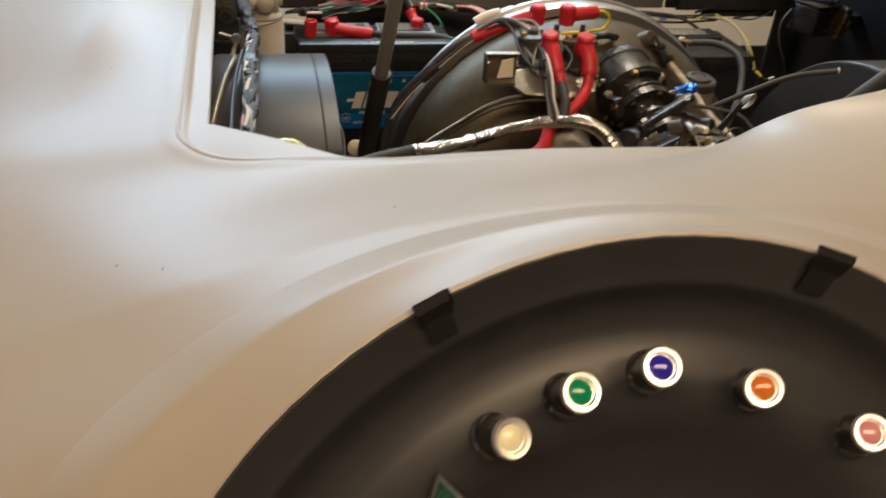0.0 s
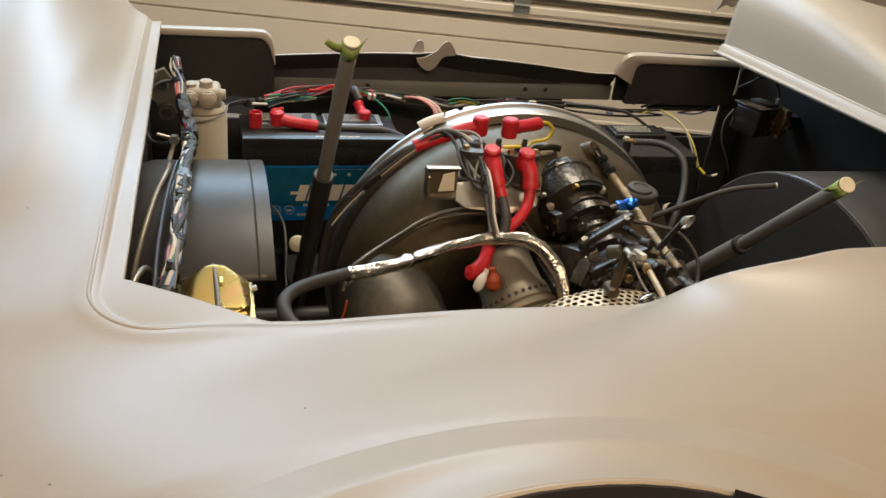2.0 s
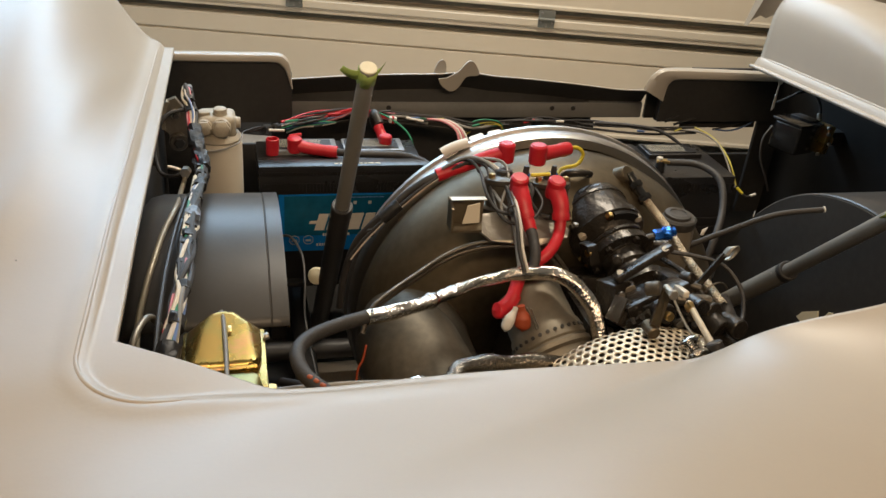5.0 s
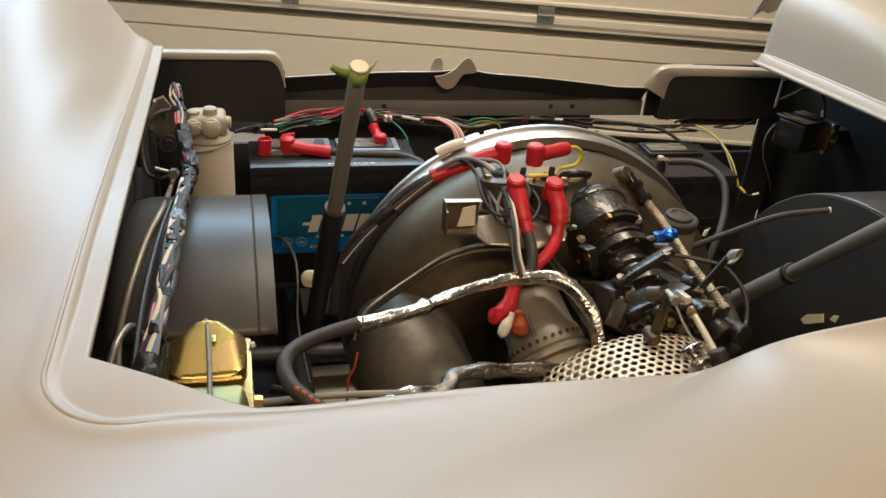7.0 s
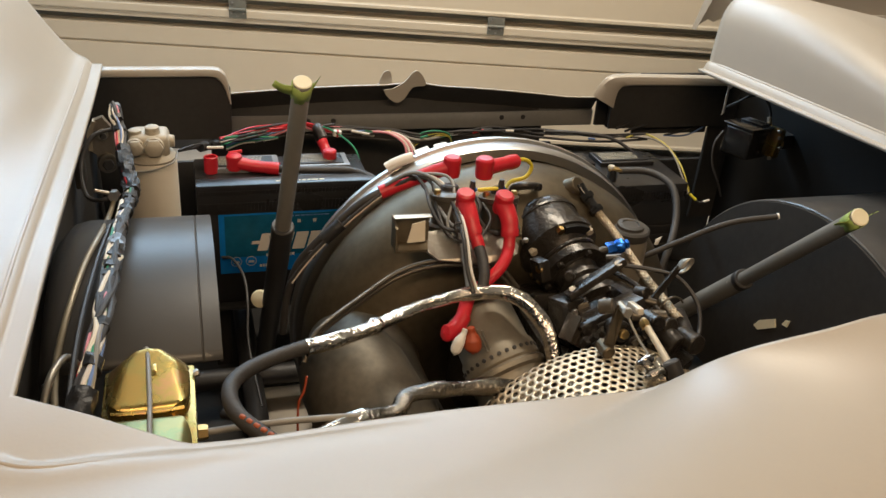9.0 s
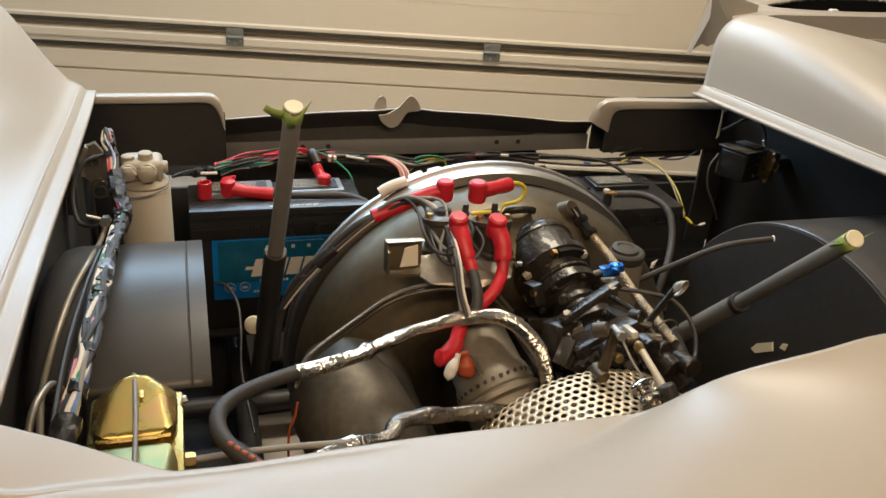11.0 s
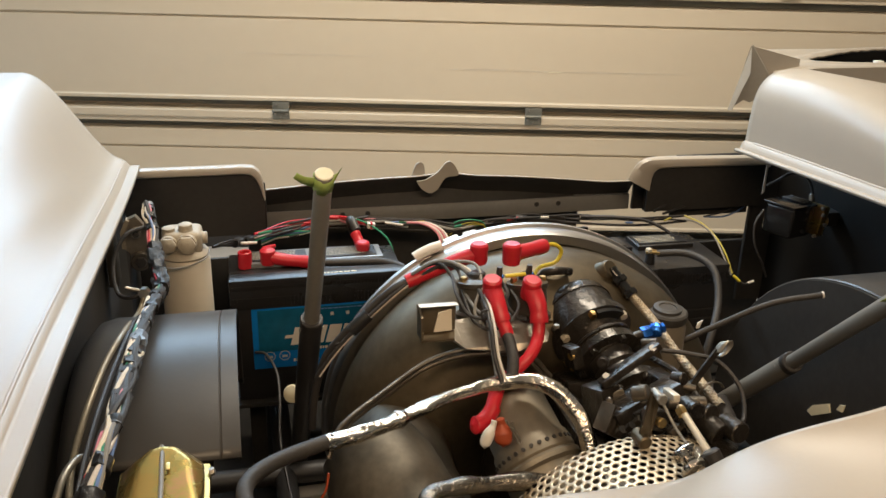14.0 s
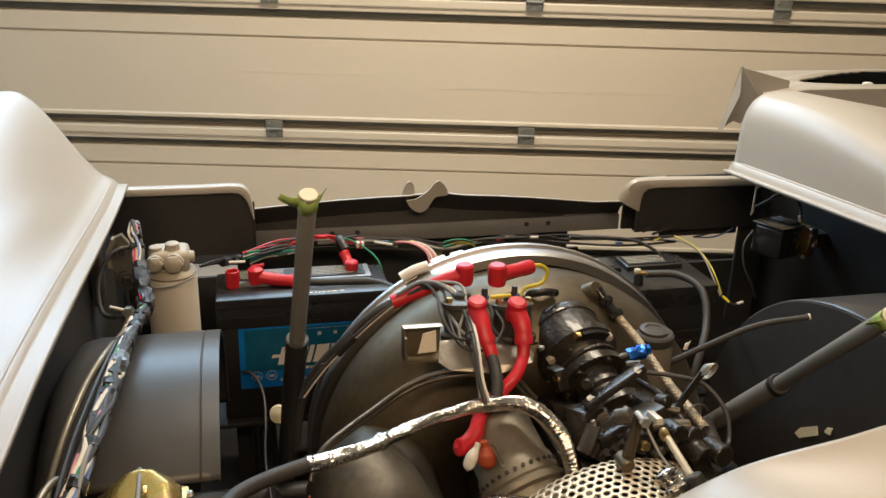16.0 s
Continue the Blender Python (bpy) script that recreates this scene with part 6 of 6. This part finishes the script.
part("lead", tube([(1.258, 1.60, 0.730), (1.258, 1.612, 0.757), (1.242, 1.618, 0.777), (1.213, 1.622, 0.781), (1.198, 1.63, 0.769), (1.19, 1.66, 0.745)], 0.0028, 8), BLACK, rb)
part("lead_end", rod((1.258, 1.600, 0.726), (1.258, 1.606, 0.740), 0.005), DULL, rb)
part("lead", tube([(1.150, 1.60, 0.715), (1.128, 1.59, 0.690), (1.128, 1.58, 0.65), (1.145, 1.57, 0.612), (1.16, 1.57, 0.58)], 0.0022, 8), BLACK, rb)
strip = single("hanging_strip", extrude_outline([(1.226, 1.70, 0.788), (1.240, 1.70, 0.781), (1.239, 1.70, 0.776), (1.234, 1.70, 0.775), (1.235, 1.70, 0.722), (1.229, 1.70, 0.716), (1.230, 1.70, 0.776)], (0.0015, 0.003, 0)), WIREWHITE, (1.23, 1.70, 0.78), "pale thin strip hanging below the body edge", "strip", flat=True)

rb.location += CAR.to_3x3() @ Vector((0.020, 0.0, 0.004))
yw = thing("wire_pair", (1.09, 1.72, 0.66), "yellow and grey wire pair with crimped ends", "wires")
part("wire", tube([(1.075, 1.735, 0.664), (1.100, 1.70, 0.656), (1.108, 1.65, 0.640), (1.108, 1.61, 0.620), (1.115, 1.59, 0.588)], 0.0019, 8), OLIVE, yw)
part("wire", tube([(1.052, 1.74, 0.657), (1.088, 1.712, 0.658), (1.105, 1.665, 0.645), (1.101, 1.605, 0.617), (1.105, 1.578, 0.590)], 0.0019, 8), POLE, yw)
part("crimp", rod((1.110, 1.579, 0.589), (1.121, 1.568, 0.579), 0.0030), YELLOW, yw)
part("crimp", rod((1.138, 1.568, 0.574), (1.154, 1.57, 0.577), 0.0026), WHITEP, yw)
part("wire", tube([(1.120, 1.57, 0.579), (1.13, 1.568, 0.573), (1.14, 1.568, 0.574)], 0.0025, 8), BLACK, yw)
c8 = thing("battery_cable", (0.893, 1.53, 0.67), "black battery cable with a brass lug", "cable")
part("conductor", tube([(0.905, 1.527, 0.672), (0.955, 1.50, 0.678), (0.978, 1.45, 0.668), (0.966, 1.40, 0.63), (0.93, 1.35, 0.585), (0.90, 1.33, 0.50)], 0.0068, 12), HOSE, c8)
part("lug", box((0.897, 1.53, 0.674), (0.026, 0.016, 0.006), (0, 0, -20), 0.002), BRASS, c8)
part("nut", hexbolt((0.890, 1.531, 0.674), (0, 0, 1), 0.007, 0.007), CREAMZINC, c8)

# loom along the far side of the bay
far = thing("wiring_loom", (0.45, 1.80, 0.65), "loose multicolour wiring along the far rail", "wires")
FAR = [(0.098, 1.64, 0.695), (0.125, 1.66, 0.690), (0.172, 1.72, 0.675), (0.24, 1.78, 0.666), (0.319, 1.80, 0.672), (0.41, 1.80, 0.664), (0.505, 1.80, 0.655), (0.573, 1.78, 0.648), (0.652, 1.80, 0.649), (0.74, 1.80, 0.654), (0.86, 1.80, 0.645), (0.988, 1.78, 0.637), (1.085, 1.75, 0.652)]
rg = random.Random(11)
for k, (mat, r, a, b, lift) in enumerate(((BLACK, 0.0034, 0, 13, 0), (BLACK, 0.0027, 0, 13, 0.004), (RED, 0.0018, 2, 6, 0.010), (RED, 0.0018, 2, 5, 0.014), (WIREGREEN, 0.0018, 2, 9, 0.004), (BLACK, 0.0030, 3, 8, 0.009), (WIREWHITE, 0.0018, 2, 5, 0.007), (WIREPINK, 0.0018, 4, 7, 0.010), (OLIVE, 0.0016, 7, 9, -0.002), (BLACK, 0.0024, 8, 13, 0.006), (WIREBLUE, 0.0024, 2, 5, 0.002), (BLACK, 0.003, 5, 13, 0.008), (BLACK, 0.0024, 3, 10, -0.008), (POLE, 0.004, 4, 9, 0.002))):
    pts = [Vector(p) + Vector((0, rg.uniform(-0.012, 0.004), lift + rg.uniform(-0.005, 0.005))) for p in FAR[a:b]]
    part("wire", tube(pts, r * 0.8, 7, 7), mat, far)
fp = spline(FAR, 8)
for k in (10, 13, 30, 44, 52, 70, 78):
    part("tape_wrap", tube([fp[k], fp[k + 1], fp[k + 2]], 0.0088, 10, 3, None, 0.15, k), TAPE if k != 44 else WHITEP, far, "tape or connector band")
for k, mat in enumerate((WIREPINK, WIREWHITE, WIREPINK, WHITEP)):
    part("wire", tube([(0.478 + 0.004 * k, 1.79, 0.664), (0.510 + 0.005 * k, 1.775, 0.664), (0.535 + 0.005 * k, 1.755, 0.650), (0.540 + 0.006 * k, 1.735, 0.620), (0.54, 1.72, 0.58)], 0.0024, 7), mat, far)
part("wire", tube([(0.30, 1.79, 0.676), (0.36, 1.785, 0.682), (0.40, 1.77, 0.670), (0.43, 1.74, 0.650), (0.44, 1.72, 0.62)], 0.002, 7), WIREGREEN, far)
for k in range(16):
    q = fp[12 + 5 * k if k < 8 else 6 * k + 2]
    o = Vector((0, -0.012, rg.uniform(-0.004, 0.014)))
    e = Vector((rg.uniform(0.012, 0.030), rg.uniform(-0.004, 0.004), rg.uniform(-0.006, 0.006)))
    part("wire_piece", rod(q + o, q + o + e, rg.uniform(0.0016, 0.0030), seg=10), (WHITEP, WIREGREEN, BLACK, RED, WIREWHITE, BLACK, WIREBLUE, OLIVE)[k % 8], far, "short splice or crimp")
for dz, mat in ((0.0, OLIVE), (0.006, BLACK), (-0.008, OLIVE), (0.010, WIREGREEN)):
    part("wire", tube([(0.553, 1.78, 0.630 + dz), (0.579, 1.78, 0.652 + dz), (0.612, 1.78, 0.660 + dz * 0.6), (0.638, 1.78, 0.655 + dz * 0.3), (0.646, 1.78, 0.640)], 0.0016, 7), mat, far)
for dz, mat in ((0.0, RED), (0.005, RED), (-0.006, WIREPINK)):
    part("wire", tube([(0.190, 1.785, 0.654 + dz), (0.249, 1.785, 0.662 + dz), (0.296, 1.785, 0.676 + dz), (0.324, 1.785, 0.686 + dz * 0.4), (0.357, 1.785, 0.678 + dz), (0.395, 1.785, 0.666)], 0.0022, 7), mat, far)
part("crimp", rod((0.318, 1.785, 0.686), (0.338, 1.785, 0.684), 0.0042), RED, far)
for k, mat in enumerate((WIREWHITE, WIREGREEN, WIREBLUE, WIREGREEN)):
    part("wire", tube([(0.185, 1.775, 0.640 + 0.004 * k), (0.215, 1.775, 0.652 + 0.003 * k), (0.250, 1.775, 0.655 + 0.003 * k), (0.285, 1.775, 0.662)], 0.0018, 7), mat, far)
part("connector", box((0.402, 1.775, 0.668), (0.016, 0.012, 0.012), (0, 8, 0), 0.002), WHITEP, far, "small pale connector")
part("connector_band", box((0.402, 1.774, 0.668), (0.004, 0.0135, 0.0135), (0, 8, 0), 0.001), RED, far)
part("pale_sleeve", rod((0.430, 1.775, 0.672), (0.468, 1.775, 0.664), 0.0028), WIREWHITE, far)
for dz in (0.0, 0.012):
    part("wire", tube([(1.155, 1.79, 0.638), (1.207, 1.79, 0.648 - dz), (1.251, 1.79, 0.672 - 1.4 * dz), (1.271, 1.79, 0.696 - dz)], 0.0020, 7), WIREBLUE if dz else BLACK, far)
part("red_stub", rod((0.185, 1.70, 0.662), (0.21, 1.70, 0.666), 0.0035), RED, far)
part("wire", tube([(0.86, 1.79, 0.655), (0.93, 1.76, 0.660), (1.0, 1.74, 0.652), (1.05, 1.70, 0.62), (1.07, 1.66, 0.58)], 0.0036, 8), BLACK, far)
part("wire", tube([(1.02, 1.77, 0.665), (1.09, 1.79, 0.69), (1.15, 1.80, 0.72), (1.19, 1.81, 0.74)], 0.003, 8), BLACK, far)
part("wire", tube([(1.04, 1.765, 0.66), (1.12, 1.785, 0.675), (1.18, 1.80, 0.70), (1.20, 1.81, 0.73)], 0.003, 8), BLACK, far)

# small pale pieces
ins = thing("insulator_block", (0.415, 1.30, 0.78), "white plastic insulator block behind the duct rim", "block")
part("block", tube([(0.402, 1.345, 0.772), (0.414, 1.345, 0.779), (0.428, 1.345, 0.785), (0.443, 1.345, 0.789)], 0.0085, 10), WHITEP, ins)
part("block", box((0.471, 1.39, 0.777), (0.026, 0.02, 0.012), (0, -20, 0), 0.005), WHITEP, ins)
part("block", box((0.501, 1.39, 0.785), (0.024, 0.02, 0.011), (0, -12, 0), 0.005), WHITEP, ins)
part("block_foot", box((0.440, 1.352, 0.766), (0.020, 0.02, 0.03), (0, -20, 0), 0.003), BLACK, ins)
single("paper_scrap", extrude_outline([(0.866, 1.3, 0.632), (0.874, 1.302, 0.630), (0.881, 1.305, 0.644), (0.870, 1.304, 0.640)], (0.001, 0.0015, 0)), WHITEP, (0.872, 1.3, 0.63), "tiny white scrap beside the duct", "scrap", flat=True)
single("round_grommet", lathe((0.217, 1.440, 0.500), (0.208, 1.41, 0.512), [(0, 0), (0.014, 0), (0.016, 0.003), (0.014, 0.010), (0.006, 0.013), (0, 0.013)], 24), CARD, (0.217, 1.44, 0.50), "cream plastic grommet beside the prop pole", "grommet")
cable_run("thin_wire", [(0.160, 1.54, 0.53), (0.178, 1.52, 0.535), (0.193, 1.47, 0.525), (0.194, 1.42, 0.50), (0.190, 1.36, 0.46), (0.200, 1.25, 0.42)], 0.0024, BLACK, "thin black wire below the battery label", "wire", seg=8)
cable_run("drain_hose", [(0.14, 1.18, 0.47), (0.175, 1.14, 0.485), (0.20, 1.09, 0.475), (0.21, 1.04, 0.43)], 0.007, BLACK, "black drain hose beside the wheel tub", "hose", seg=10)

# holes in the tub plate with light beyond, put in as pale patches
for pts in ([(1.183, 0.530), (1.173, 0.546), (1.140, 0.569), (1.134, 0.556), (1.171, 0.528)], [(1.122, 0.570), (1.117, 0.581), (1.108, 0.585), (1.110, 0.572)]):
    single("lit_hole_patch", extrude_outline([(1.0135, v, z) for v, z in pts], (0.0026, 0, 0)), CARD, (1.0135, *pts[0]), "pale patch standing in for a lit hole in the wheel tub", "tape", flat=True)
cable_run("thin_red_wire", [(0.228, 0.955, 0.690), (0.224, 0.950, 0.673), (0.218, 0.950, 0.656), (0.217, 0.950, 0.615), (0.22, 0.96, 0.56)], 0.0014, ORANGE, "thin red wire hanging below the oil hose", "wire", seg=8)

# ---- second body panel beyond the car ----
spare = thing("spare_body_panel", (1.75, 2.2, 0.0), "spare grey-white body section with a fin and oval hole", "body panel")


def spare_shell():
    bm = bmesh.new()
    rows = []
    nu, nv = 150, 70
    for j in range(nv + 1):
        t = j / nv
        row = []
        for i in range(nu + 1):
            x = 1.470 + 1.1 * i / nu
            front = max(0.0, 0.30 - t) / 0.30
            v = 2.07 + 0.24 * max(0.0, t - 0.22)
            z = 0.916 + 0.004 * t - 0.055 * front ** 2 - 0.028 * smooth(1.60, 1.44, x) * (1 - t) + 0.012 * smooth(0.8, 1.0, t)
            if front > 0.98:
                z = 0.45
            u = x + 0.5 * (v - 2.07)
            hole = ((x - 1.86) / 0.27) ** 2 + ((t - 0.64) / 0.30) ** 2
            row.append((u, v, z + 0.004 * math.exp(-((hole - 1.3) / 0.2) ** 2), hole))
        rows.append(row)
    vs = [[bm.verts.new(p[:3]) for p in r] for r in rows]
    for j in range(nv):
        for i in range(nu):
            if rows[j][i][3] >= 1 and rows[j + 1][i + 1][3] >= 1:
                bm.faces.new((vs[j][i], vs[j][i + 1], vs[j + 1][i + 1], vs[j + 1][i]))
    bmesh.ops.delete(bm, geom=[v for v in bm.verts if not v.link_faces], context="VERTS")
    return bm


sh = part("panel_shell", spare_shell(), PRIMER, spare)
s5 = sh.modifiers.new("thickness", "SOLIDIFY")
s5.thickness = 0.006
part("fin", extrude_outline([(1.371, 2.100, 0.805), (1.392, 2.100, 0.885), (1.409, 2.100, 0.962), (1.413, 2.100, 0.967), (1.418, 2.100, 0.962), (1.473, 2.100, 0.894), (1.470, 2.100, 0.84), (1.430, 2.100, 0.823), (1.412, 2.100, 0.830)], (0.010, 0.010, 0)), POLE_GREY, spare, "pointed folded grey fin", flat=True)
part("corner_gusset", extrude_outline([(1.415, 2.104, 0.965), (1.470, 2.104, 0.952), (1.560, 2.104, 0.930), (1.560, 2.104, 0.800), (1.460, 2.104, 0.840), (1.466, 2.104, 0.890)], (0.004, 0.008, 0)), PRIMER, spare, flat=True)
part("fin_fold", extrude_outline([(1.371, 2.100, 0.805), (1.413, 2.100, 0.967), (1.409, 2.082, 0.90), (1.378, 2.092, 0.805)], (0.002, 0.002, 0)), POLE_GREY, spare, flat=True)
# black sheets added below and behind the oval hole as its shade
part("hole_shade_sheet", box((2.0, 2.19, 0.60), (0.66, 0.20, 0.01), bev=0.002), BAYBLACK, spare, "added black sheet standing in for shade inside the oval hole")
part("hole_shade_back", box((2.08, 2.264, 0.765), (1.0, 0.006, 0.318), bev=0.001), TABBLACK, spare)
part("hole_clip", box((1.80, 2.110, 0.918), (0.022, 0.016, 0.010), bev=0.002), WHITEP, spare)
part("side_step", box((2.05, 2.062, 0.595), (0.90, 0.012, 0.52), bev=0.003), PRIMER, spare)
for u, v in ((1.7, 2.10), (2.4, 2.10), (1.75, 2.22), (2.45, 2.22)):
    part("stand_leg", box((u, v, 0.42), (0.05, 0.05, 0.84), bev=0.004), BAYBLACK, spare)
